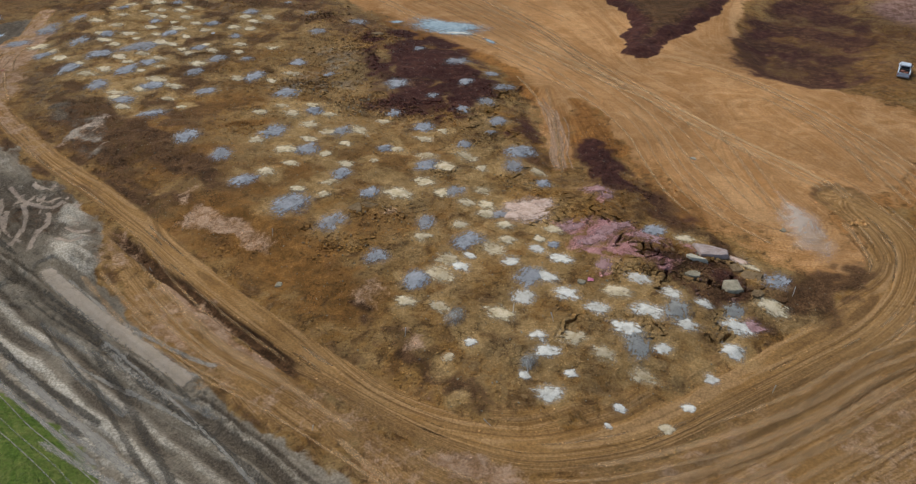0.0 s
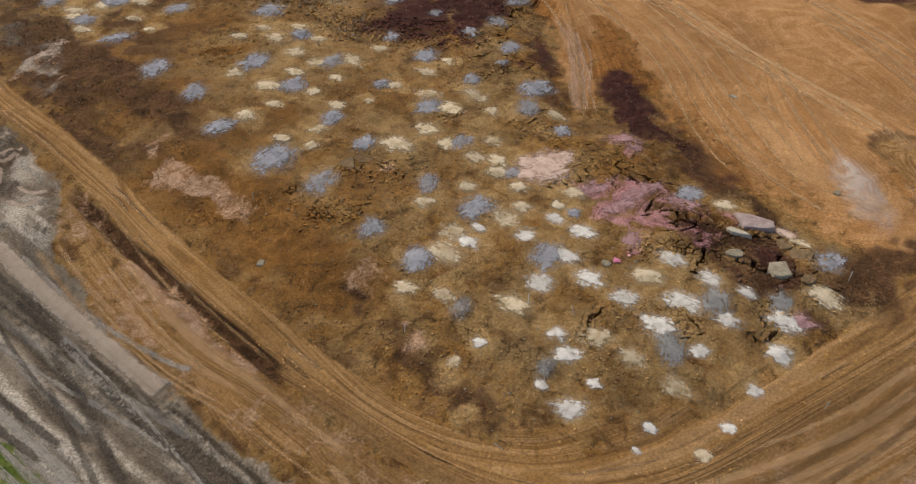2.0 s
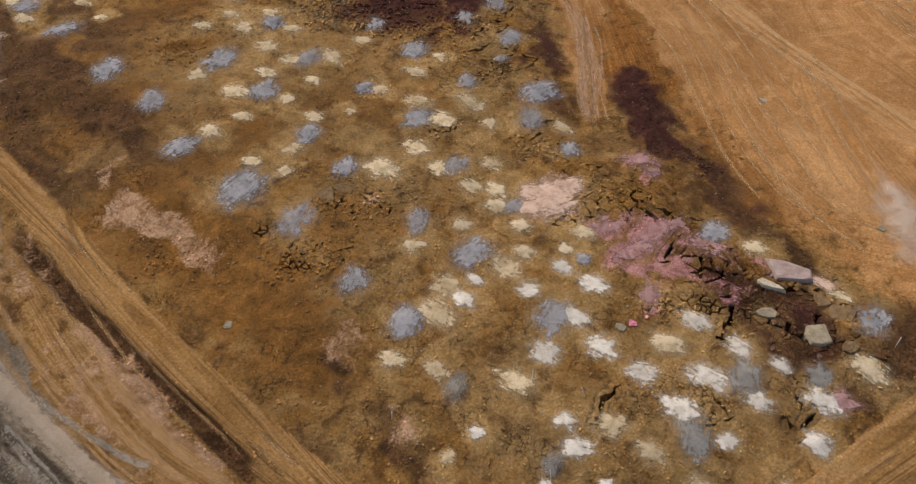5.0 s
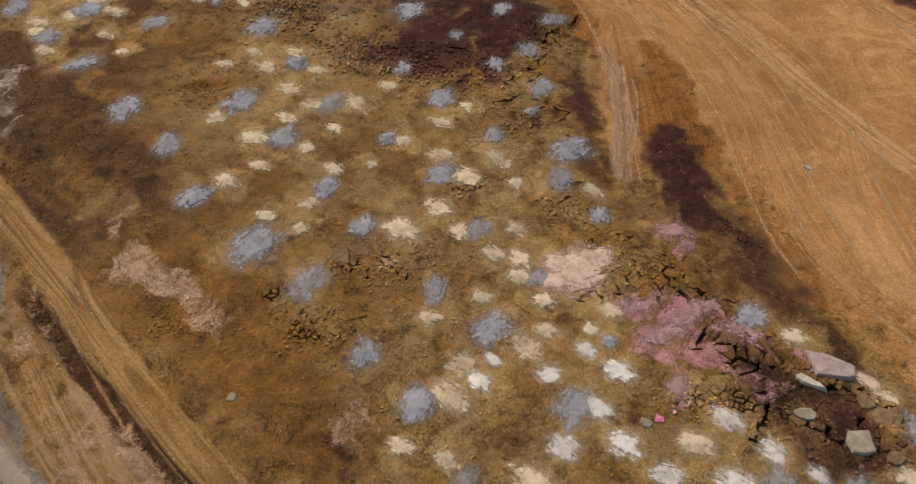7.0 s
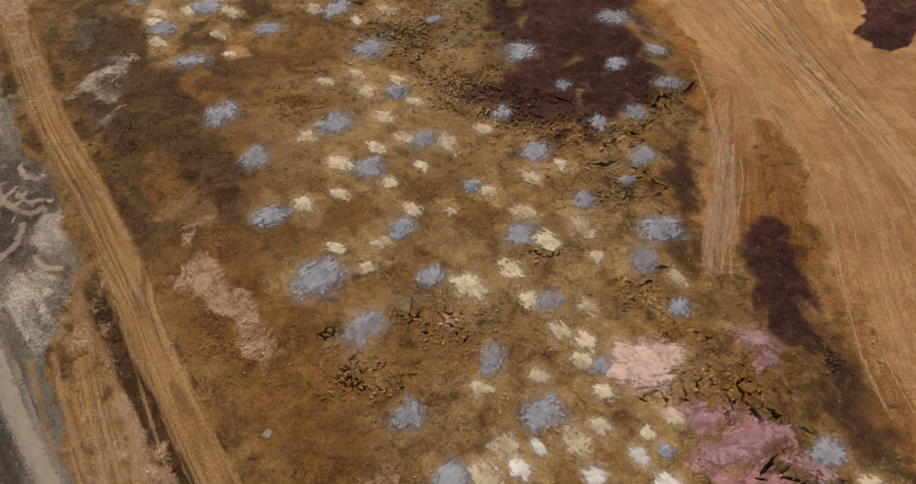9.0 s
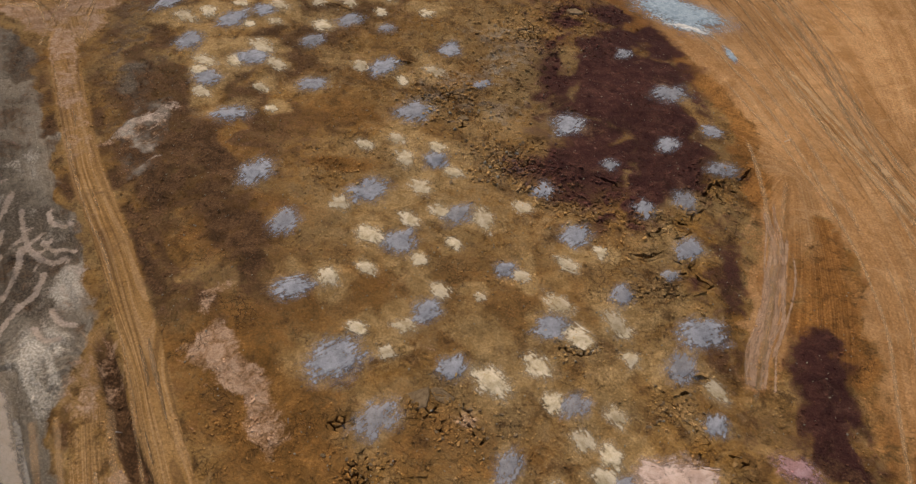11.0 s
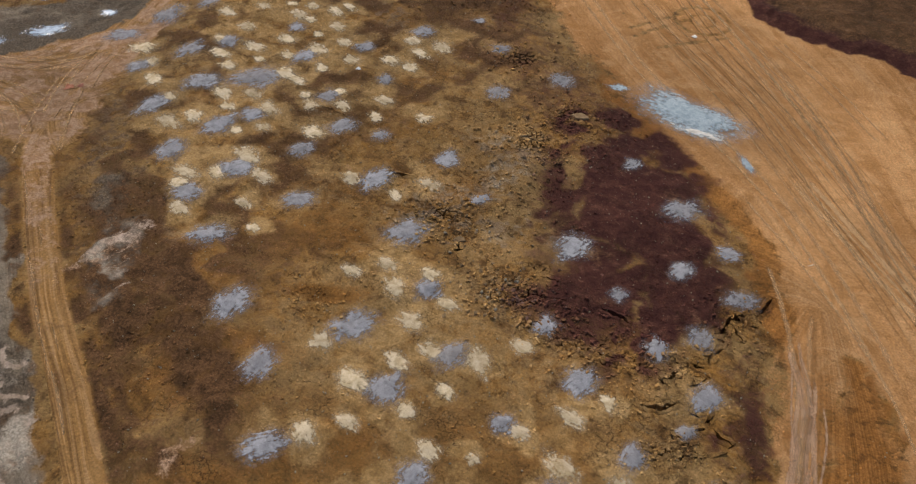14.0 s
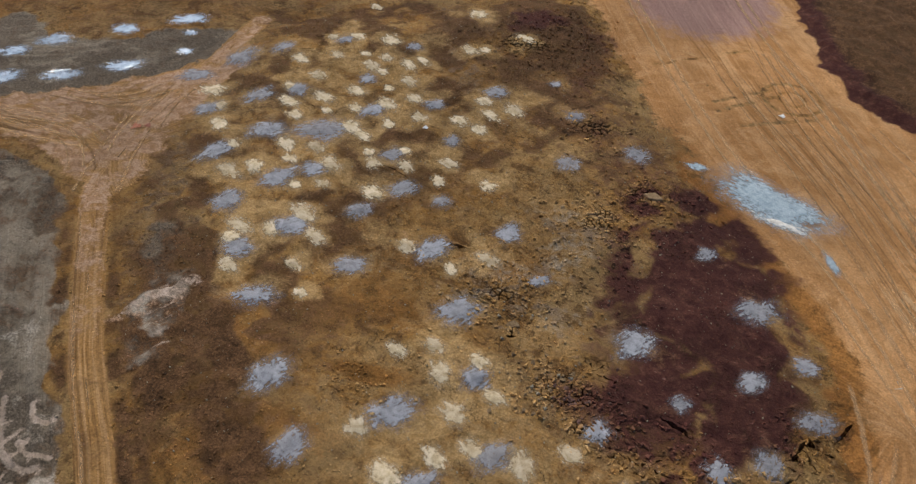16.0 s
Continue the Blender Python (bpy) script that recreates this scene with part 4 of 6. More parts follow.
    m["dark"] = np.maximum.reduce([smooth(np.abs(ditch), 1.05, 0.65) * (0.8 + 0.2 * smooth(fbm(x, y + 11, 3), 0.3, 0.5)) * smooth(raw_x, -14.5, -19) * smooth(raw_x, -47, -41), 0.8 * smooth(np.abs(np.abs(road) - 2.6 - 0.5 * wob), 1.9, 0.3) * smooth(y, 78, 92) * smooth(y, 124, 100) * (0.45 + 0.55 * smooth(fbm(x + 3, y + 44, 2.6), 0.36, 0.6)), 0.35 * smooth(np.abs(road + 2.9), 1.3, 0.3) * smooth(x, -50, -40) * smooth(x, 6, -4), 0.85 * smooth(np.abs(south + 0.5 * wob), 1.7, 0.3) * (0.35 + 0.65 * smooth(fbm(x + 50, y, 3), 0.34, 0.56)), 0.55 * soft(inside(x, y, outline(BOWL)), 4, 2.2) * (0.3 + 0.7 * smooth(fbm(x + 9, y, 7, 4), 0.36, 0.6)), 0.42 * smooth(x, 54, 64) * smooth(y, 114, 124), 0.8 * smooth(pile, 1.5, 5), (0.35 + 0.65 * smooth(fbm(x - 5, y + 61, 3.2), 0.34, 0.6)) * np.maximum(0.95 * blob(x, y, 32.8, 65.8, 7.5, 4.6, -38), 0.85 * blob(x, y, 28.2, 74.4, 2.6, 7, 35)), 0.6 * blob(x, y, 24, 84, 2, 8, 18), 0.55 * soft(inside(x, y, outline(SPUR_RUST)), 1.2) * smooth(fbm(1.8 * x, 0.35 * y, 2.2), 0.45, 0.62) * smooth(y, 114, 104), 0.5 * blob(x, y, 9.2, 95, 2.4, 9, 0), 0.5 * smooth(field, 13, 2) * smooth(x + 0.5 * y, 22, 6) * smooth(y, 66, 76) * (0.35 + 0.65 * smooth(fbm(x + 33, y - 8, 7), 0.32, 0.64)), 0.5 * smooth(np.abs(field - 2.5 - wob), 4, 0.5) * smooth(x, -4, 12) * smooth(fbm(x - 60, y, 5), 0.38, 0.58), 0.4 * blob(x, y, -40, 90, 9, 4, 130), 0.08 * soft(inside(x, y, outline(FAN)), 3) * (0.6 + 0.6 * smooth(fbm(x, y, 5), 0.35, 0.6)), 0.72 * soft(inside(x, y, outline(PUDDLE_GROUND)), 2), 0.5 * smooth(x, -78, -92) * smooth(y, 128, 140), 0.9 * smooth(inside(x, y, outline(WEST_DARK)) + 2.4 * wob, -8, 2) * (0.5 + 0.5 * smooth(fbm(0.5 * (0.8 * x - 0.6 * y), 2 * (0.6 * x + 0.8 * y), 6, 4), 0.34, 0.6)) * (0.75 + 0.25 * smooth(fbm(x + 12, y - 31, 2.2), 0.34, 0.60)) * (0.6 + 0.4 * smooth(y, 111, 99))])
    m["lilac"] = np.maximum.reduce([0.95 * blob(x, y, 95, 167, 9, 10, -30), blob(x, y, -28, 207, 13, 14, -30), 0.8 * blob(x, y, 104, 178, 10, 34, -20)])
    m["olive"] = np.clip(blob(x, y, -25, 136, 7, 13, 25) + 0.8 * blob(x, y, -62, 184, 8, 8) + smooth(fbm(x - 40, y + 20, 22), 0.42, 0.60) * smooth(field, -2, 3) + smooth(pile, 3, 8), 0, 1)
    width = road_half(x)
    m["road"] = np.maximum.reduce([smooth(np.abs(road) + wob * 0.12, width + 0.45, width - 0.25), soft(inside(x, y, outline(FAN)), 1.3, 0.8), 0.9 * soft(inside(x, y, outline(VERGE)), 1.8, 0.9) * smooth(fbm(x, y, 8), 0.15, 0.5) * smooth(np.abs(road), 1.9, 3.2), 0.6 * smooth(np.abs(road), 8.5, 3) * smooth(x, -12, 4) * smooth(y, 72, 56) * smooth(fbm(x, y + 30, 5), 0.28, 0.55)])
    m["dark"] = m["dark"] * (1 - (0.55 + 0.35 * smooth(y, 100, 110)) * smooth(np.abs(road), width + 0.6, width - 0.3) * smooth(x, -30, -36))
    ring = np.hypot(raw_x + 7.6, raw_y - 183)
    ruts = np.maximum(smooth(np.abs(ring - 4.4), 0.75, 0.2), smooth(np.abs(ring - 2.0), 0.6, 0.2))
    for (ax, ay), (bx, by) in SCRAPES:
        d, _ = beside(raw_x + 0.15 * wob, raw_y, np.array([(ax, ay), (bx, by)]), 3)
        ruts = np.maximum(ruts, 0.95 * smooth(np.abs(d), 0.85, 0.2) * smooth(fbm(x, y, 1.6, 2), 0.2, 0.5))
    m["rust"] = np.maximum(m["rust"], 0.85 * smooth(np.abs(shore - 0.8 + wob), 3.4, 0.8) * smooth(y, 112, 122) * smooth(y, 178, 150) * smooth(x, 24, 14))
    m["rust"] = np.maximum(m["rust"], 0.75 * smooth(np.abs(shore - 2.6 + wob), 4.2, 1.0) * smooth(y, 70, 76) * smooth(y, 104, 96) * smooth(x, 20, 23))
    m["tan"] = m["tan"] * (1 - 0.62 * ruts) * (1 - 0.6 * m["rust"])
    wedge = smooth(inside(x, y, outline(SPUR_RUST)) + 0.7 * wob, -2.2, 0.8)
    m["tan"] = m["tan"] * (1 - wedge) + wedge * (0.02 + 0.5 * smooth(fbm(1.7 * x, 0.25 * y, 2.0, 3), 0.4, 0.62)) * (0.3 + 0.7 * smooth(y, 94, 103))
    m["tan"] = m["tan"] * (1 - smooth(pile, -0.5, 1.5))
    streak = smooth(fbm(1.9 * x, 0.22 * y, 2.0, 3), 0.36, 0.6)
    m["ember"] = np.maximum.reduce([wedge * (0.62 + 0.38 * streak), 0.85 * blob(x, y, 9.8, 121.5, 1.6, 5.5, 10), 0.5 * streak * blob(x, y, 12.6, 108, 3.2, 15, 0), 0.6 * smooth(np.abs(shore - 0.6 + wob), 3.6, 0.8) * smooth(y, 112, 122) * smooth(y, 180, 150) * smooth(x, 24, 14), 0.6 * smooth(np.abs(shore - 2.0 + wob), 3.6, 0.8) * smooth(y, 70, 76) * smooth(y, 104, 94) * smooth(x, 20, 23) * (0.5 + 0.5 * streak)])
    chalk = np.zeros(x.shape)
    for i in range(11):
        turn, reach = radians(196 - 9 * (i % 5) + 3 * (i // 5)), 4.0 + 1.5 * i
        arc = [(-48.5 + reach * math.cos(turn + 0.1 * j * (1 + (i % 3))), 84.5 + reach * math.sin(turn + 0.1 * j * (1 + (i % 3)))) for j in range(4)]
        d, _ = beside(raw_x + 0.15 * wob, raw_y + 0.1 * wob, np.array(arc), 3)
        chalk = np.maximum(chalk, 0.85 * smooth(np.abs(d), 0.42, 0.12) * smooth(fbm(x + i, y, 1.5, 2), 0.22, 0.5))
    for pts in BLADE_MARKS:
        d, _ = beside(raw_x + 0.2 * wob, raw_y, line(pts), 4)
        chalk = np.maximum(chalk, smooth(np.abs(d), 0.5, 0.15))
    chalk = np.maximum.reduce([0.9 * chalk, 0.75 * blob(x, y, -49.6, 80.6, 2.0, 1.5, -60) * (0.55 + 0.45 * drag), 0.6 * drag * blob(x, y, -57.5, 103, 1.8, 4.5, -40)])
    for i in range(6):
        d, _ = beside(raw_x + 0.2 * wob, raw_y, np.array([(-59.2 + 1.2 * i, 102.2 - 1.0 * i), (-57.4 + 1.0 * i, 105.2 - 1.3 * i)]), 3)
        chalk = np.maximum(chalk, 0.45 * smooth(np.abs(d), 0.36, 0.1))
    m["chalk"] = chalk
    m["grey"] = np.maximum(m["grey"], 0.7 * soft(inside(x, y, outline(WEST_SPOIL)), 1.5))
    edge_dark = soft(inside(x, y, outline(NORTH_EDGE)), 4, 2.0) * (0.4 + 0.6 * smooth(fbm(x - 9, y + 3, 3.5, 4), 0.36, 0.6))
    m["maroon"] = np.maximum.reduce([m["maroon"], 0.55 * edge_dark, 0.85 * soft(inside(x, y, outline(NORTH_SPOT)), 2, 1.2)])
    m["dark"] = np.maximum.reduce([m["dark"], 0.7 * edge_dark, 0.4 * soft(inside(x, y, outline(GREY_OPEN)), 4, 1.5) * smooth(fbm(x + 31, y + 8, 3, 3), 0.4, 0.6), 0.5 * soft(inside(x, y, outline(NORTH_GREY)), 3, 1.5)])
    m["grey"] = np.maximum(m["grey"], 0.45 * soft(inside(x, y, outline(NORTH_GREY)), 3, 1.5) * smooth(fbm(x + 77, y, 3, 3), 0.34, 0.58))
    m["dark"] = m["dark"] * (1 - 0.85 * wedge)
    m["dark"] = np.maximum(m["dark"], 0.72 * smooth(x, -26, -48) * smooth(y, 82, 92) * smooth(field, -3, 2) * smooth(fbm(x + 64, y + 12, 6, 4), 0.36, 0.58))
    rim = soft(inside(x, y, outline(ROCK_DARK)), 1.6, 1.0) * (0.35 + 0.65 * smooth(fbm(x + 6, y + 6, 2.2, 3), 0.34, 0.58))
    m["dark"], m["maroon"] = np.maximum(m["dark"], 0.85 * rim), np.maximum(m["maroon"], 0.55 * rim * smooth(x, 36, 30))
    m["dark"] = np.maximum(m["dark"], 0.82 * soft(inside(x, y, outline(BANK_DARK)), 2.4, 1.2) * (0.45 + 0.55 * smooth(fbm(1.5 * (x - y), 0.5 * (x + y), 3, 3), 0.34, 0.58)))
    # the spoil rows of the grey ground
    over = 0.6 * raw_x + 0.8 * raw_y + 0.35 * wob + 1.1 * (fbm(raw_x + 31, raw_y, 9, 2) - 0.5)
    reach = smooth(raw_x, -66, -54) * smooth(raw_y, 84, 74)
    fade = 0.5 + 0.7 * smooth(fbm(0.8 * raw_x - 0.6 * raw_y, over * 2, 7, 3), 0.3, 0.6)
    ash, soot = np.zeros(x.shape), np.zeros(x.shape)
    for at, half, much in ROWS_LIGHT:
        ash = np.maximum(ash, much * smooth(np.abs(over - at), half * 1.7, half * 0.3))
    for at, half, much in ROWS_DARK:
        soot = np.maximum(soot, much * smooth(np.abs(over - at), half * 1.7, half * 0.4))
    yard = blob(x, y, -56, 82, 11, 7, -35)
    west = smooth(raw_x, -58, -66)
    soot = np.maximum.reduce([soot * reach * fade, 0.95 * yard * (0.6 + 0.4 * smooth(fbm(x, y - 40, 2.5, 3), 0.34, 0.56)), west * (0.5 * smooth(fbm(x + 8, y, 4, 4), 0.55, 0.40) + 0.5 * smooth(y, 98, 112))])
    ash = np.maximum.reduce([ash * reach * fade * (1 - yard), 0.6 * west * smooth(fbm(1.3 * x + 0.6 * y, y, 4, 4), 0.48, 0.68) * smooth(y, 106, 92), 0.9 * blob(x, y, -49.4, 79.8, 3.2, 1.9, -60), blob(x, y, -46, 71.5, 2.4, 6, 38) * (0.3 + 0.6 * smooth(fbm(2.2 * (0.6 * raw_x + 0.8 * raw_y), 0.3 * (0.8 * raw_x - 0.6 * raw_y), 2, 2), 0.4, 0.6)), 0.4 * yard * smooth(fbm(x + 3, y + 50, 2, 3), 0.5, 0.68)])
    m["ash"], m["soot"] = ash, soot
    for pts, (_, half, much) in zip(FOLD_LINES, FOLDS):
        d, _ = beside(x + 0.5 * wob, y, line(pts), 9)
        m["dark"] = np.maximum(m["dark"], much * smooth(np.abs(d) + 0.6 * wob, half * 1.6, half * 0.3) * (0.5 + 0.5 * smooth(fbm(x + 19, y - 23, 2.4, 3), 0.34, 0.56)))
    bank, _ = beside(raw_x + 0.25 * wob, raw_y, line(PALE_BANK), 4)
    m["pale"] = np.maximum(m["pale"], 0.9 * smooth(np.abs(bank), 0.7, 0.25))
    verge, _ = beside(raw_x + 0.15 * wob, raw_y, line(VERGE_RUN), 5)
    m["dark"] = np.maximum(m["dark"], 0.6 * smooth(np.abs(verge), 0.9, 0.2) * (0.5 + 0.5 * smooth(fbm(x, y + 7, 3), 0.35, 0.55)))
    m["grey"] = np.maximum.reduce([m["grey"], soft(inside(x, y, outline(SPOIL_PALE)), 1.0), 0.42 * soft(inside(x, y, outline(GREY_OPEN)), 4, 1.5) * smooth(fbm(x + 3, y, 4, 3), 0.36, 0.58)])
    olive_west = smooth(inside(x, y, outline(WEST_DARK)) + 1.5 * wob, -4, 3) * smooth(raw_y, 88, 98) * (0.4 + 0.6 * smooth(fbm(x + 2, y + 71, 3, 4), 0.36, 0.58))
    wet = soft(inside(x, y, outline(PUDDLE_GROUND)), 1.5)
    m["grey"], m["soot"] = np.maximum(m["grey"], 0.46 * olive_west), np.maximum.reduce([m["soot"], 0.95 * olive_west, 0.75 * wet * smooth(fbm(1.2 * (0.7 * x + 0.7 * y), 0.2 * (0.7 * x - 0.7 * y), 3, 3), 0.4, 0.6)])
    m["dark"] = np.maximum(m["dark"], 0.4 * olive_west) * (1 - 0.6 * wet)
    m["ash"] = np.maximum(m["ash"], 0.85 * soft(inside(x, y, outline(SPOIL_PALE)), 1.0) * (0.5 + 0.5 * drag))
    m["smudge"] = bilinear(SMUDGES, (x + 92) * 4, (y - 44) * 4) * smooth(field, -2, 1.5) * (1 - 0.6 * np.clip(m["maroon"], 0, 1))
    m["dark"] = np.maximum(m["dark"], 0.4 * smooth(np.abs(road), 2.2, 1.2) * smooth(raw_x, -40, -50) * smooth(raw_y, 118, 106) * smooth(fbm(x, y, 3, 3), 0.3, 0.6))
    # the drawn lines near by give the way of the streaks
    near, flow = np.full(x.shape, 1e-7), np.zeros((*x.shape, 3))
    for i, pts in enumerate([ROAD_WEST, TRACK_EAST, GREY_STRIP, *DRAWN]):
        across, along = beside(raw_x, raw_y, line(pts), 40)
        w = np.where(np.abs(across) < 39.5, 1 / (1 + np.abs(across)) ** 3, 0.0)
        flow += w[..., None] * np.stack([across + 7.0 * i, along, np.zeros(x.shape)], -1)
        near = near + w
    flow = flow / near[..., None]
    flow[..., 0] += 0.08 * wob
    return m, flow, road, ditch, pile, field


def sunk(x, y):
    """How far the solid ground lies below broken rock and open cracks."""
    d = np.zeros(x.shape)
    for cx, cy, rx, ry, turn, size in BROKEN:
        near = (np.abs(x - cx) < 8) & (np.abs(y - cy) < 8)
        c, s = math.cos(radians(turn)), math.sin(radians(turn))
        u, v = (x[near] - cx) * c + (y[near] - cy) * s, (y[near] - cy) * c - (x[near] - cx) * s
        d[near] = np.maximum(d[near], 1.1 * smooth(np.hypot(u / (rx - 0.35), v / (ry - 0.35)), 1.0, 0.8))
    for pts in CRACK_LINES:
        if pts[:, 1].max() < 131:
            side, _ = beside(x, y, pts[1:-1], 1.2)
            d = np.maximum(d, 1.25 * smooth(np.abs(side), 0.52, 0.27))
    return d


def relief(x, y, m, flow, road, ditch, pile, field):
    """Height of the earth's surface, with ruts, ridges and clods."""
    z, _ = lay(x, y)
    rough = 0.25 + 0.75 * smooth(field, -1, 2)
    z = z + rough * (0.7 * (fbm(x, y, 6, 3) - 0.5) + 0.45 * (fbm(x + 9, y, 2.0, 2) - 0.5))
    z = z + m["grey"] * 0.55 * (value_noise(flow[..., 0], flow[..., 1] * 0.05, 1.6) - 0.5)
    z = z + m["grey"] * (0.28 * m["ash"] - 0.30 * m["soot"])
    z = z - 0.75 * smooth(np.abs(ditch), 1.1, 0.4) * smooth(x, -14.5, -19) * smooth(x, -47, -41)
    z = z + smooth(pile, -0.5, 3) * (0.7 + 1.2 * (fbm(x, y, 4, 3) - 0.3))
    z = z - 1.2 * smooth(inside(x, y, outline(BOWL)), -3, 6)
    z = z + 0.35 * smooth(np.abs(np.abs(road) - 4.0), 1.0, 0.2) * (fbm(x, y, 3) - 0.25)
    z = z + 1.6 * (fbm(x, y, 70, 2) - 0.5) * smooth(np.hypot(x + 10, y - 100), 130, 260)
    return z


def surface(x, y):
    """Height, masks and drawing at places given as arrays."""
    x, y = np.asarray(x, float), np.asarray(y, float)
    got = masks(x, y)
    return relief(x, y, *got), got[0], got[1]


def mesh_from(name, verts, faces, material, m=None, flow=None, shade=True):
    me = bpy.data.meshes.new(name)
    me.from_pydata(verts if isinstance(verts, list) else verts.tolist(), [], faces if isinstance(faces, list) else faces.tolist())
    me.materials.append(material)
    if m is not None:
        for key in MASKS:
            me.attributes.new(key, "FLOAT", "POINT").data.foreach_set("value", np.ascontiguousarray(m[key], dtype=np.float32))
        me.attributes.new("flow", "FLOAT_VECTOR", "POINT").data.foreach_set("vector", np.ascontiguousarray(flow, dtype=np.float32).ravel())
    if shade:
        me.polygons.foreach_set("use_smooth", np.ones(len(me.polygons), bool))
    me.update()
    return me


def part(name, bm, material, parent, label=""):
    me = bpy.data.meshes.new(name)
    bm.to_mesh(me)
    bm.free()
    me.materials.append(material)
    ob = new(name, me)
    ob.parent = parent
    if label:
        ob["label"] = label
    return ob


# ---- the ground: one sheet to the horizon ----
def steps(core, reach):
    """Grid lines close together in the middle, and ever wider out to the horizon."""
    core = list(core)
    lo, hi, grow, a, b = core[0], core[-1], 0.5, [], []
    while (not a) or a[-1] > lo - reach:
        grow *= 1.25
        a.append((a[-1] if a else lo) - grow)
        b.append((b[-1] if b else hi) + grow)
    return np.array(a[::-1] + core + b)


SHEET = {}


def level(x, y):
    """Height of the built ground."""
    u = np.interp(x, SHEET["x"], np.arange(len(SHEET["x"])))
    v = np.interp(y, SHEET["y"], np.arange(len(SHEET["y"])))
    return bilinear(SHEET["z"], u, v)


def build_ground():
    near_x = np.concatenate([np.arange(-122, -74, 0.5), np.arange(-74, 46, 0.25), np.arange(46, 96, 0.5)])
    near_y = np.concatenate([np.arange(30, 38, 0.5), np.arange(38, 132, 0.25), np.arange(132, 236, 0.5)])
    gx, gy = steps(near_x, 2500), steps(near_y, 2500)
    x, y = np.meshgrid(gx, gy)
    x, y = x.ravel(), y.ravel()
    z, m, flow = surface(x, y)
    w, h = len(gx), len(gy)
    SHEET.update(x=gx, y=gy, z=z.reshape(h, w))
    z = z - sunk(x, y)
    i = (np.arange(h - 1)[:, None] * w + np.arange(w - 1)[None]).ravel()
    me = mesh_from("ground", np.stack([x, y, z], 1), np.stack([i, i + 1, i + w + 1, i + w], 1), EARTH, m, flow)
    return tagged(new("ground", me), "bare brown and tan earth of a blasted building site", "ground", kind="structure")


build_ground()


# ---- the haul road ----
def build_road():
    pts = curve_points(ROAD_WEST, False, 14)
    run = np.concatenate([[0], np.cumsum(np.hypot(*np.diff(pts, axis=0).T))])
    s = np.arange(0, run[-1], 0.45)
    cx, cy = np.interp(s, run, pts[:, 0]), np.interp(s, run, pts[:, 1])
    tx, ty = np.gradient(cx), np.gradient(cy)
    n = np.hypot(tx, ty)
    tx, ty = tx / n, ty / n
    across = np.linspace(-1, 1, 27)
    half = road_half(cx) + 0.2 + 0.5 * (fbm(s, s * 0, 5, 3) - 0.5)
    u = across[None] * half[:, None]
    x, y = cx[:, None] + ty[:, None] * u, cy[:, None] - tx[:, None] * u
    z, m, flow = surface(x.ravel(), y.ravel())
    rut = 0.07 * (value_noise(u.ravel() * 1.0 + 20, np.repeat(s, 27) * 0.06, 0.45) - 0.5)
    crown = 0.16 * (1 - np.abs(np.tile(across, len(s))) ** 6) - 0.09
    m["road"] = np.maximum(m["road"], smooth(np.abs(np.tile(across, len(s))), 1.02, 0.8))
    h, w = len(s), 27
    i = (np.arange(h - 1)[:, None] * w + np.arange(w - 1)[None]).ravel()
    me = mesh_from("haul_road", np.stack([x.ravel(), y.ravel(), z + rut + crown], 1), np.stack([i, i + 1, i + w + 1, i + w], 1), EARTH, m, flow)
    return tagged(new("haul_road", me), "rutted tan dirt haul road round the blasted field", "dirt road", kind="structure")


build_road()


# ---- heaps of drill dust on the blast holes ----
def heap(name, label, category, group, material, x, y, r, seed, tall=0.12, long=1.0, turn=0.0):
    """A low ragged heap of dust that follows the ground."""
    r0 = random.Random(seed)
    rings, seg = 8, 26
    waves = [(r0.uniform(0, 6.3), r0.uniform(0.01, 0.07)) for _ in range(5)]
    px, py, thick, us, vs = [x], [y], [1.0], [0.0], [0.0]
    c, s = math.cos(turn), math.sin(turn)
    for i in range(1, rings + 1):
        for j in range(seg):
            a = 2 * math.pi * j / seg
            rr = 1.75 * r * i / rings * (1 + sum(w * math.sin((q + 2) * a + p) for q, (p, w) in enumerate(waves)))
            u, v = rr * math.cos(a) * long, rr * math.sin(a)
            us.append(u)
            vs.append(v)
            px.append(x + u * c - v * s)
            py.append(y + u * s + v * c)
            thick.append(1.05 * (1 - (i / rings) ** 1.5))
    z = level(px, py)
    t = np.array(thick)
    z = z + 0.045 + tall * t ** 2
    faces = [(0, 1 + j, 1 + (j + 1) % seg) for j in range(seg)]
    for i in range(rings - 1):
        for j in range(seg):
            a, b = 1 + i * seg + j, 1 + i * seg + (j + 1) % seg
            faces.append((a, a + seg, b + seg, b))
    me = mesh_from(name, np.stack([us, vs, z - z[0]], 1), faces, material)
    me.attributes.new("thick", "FLOAT", "POINT").data.foreach_set("value", t.astype(np.float32))
    ob = new(name, me)
    ob.matrix_basis = pose(x, y, z[0], 0, 0, math.degrees(turn))
    return tagged(ob, label, category, group)


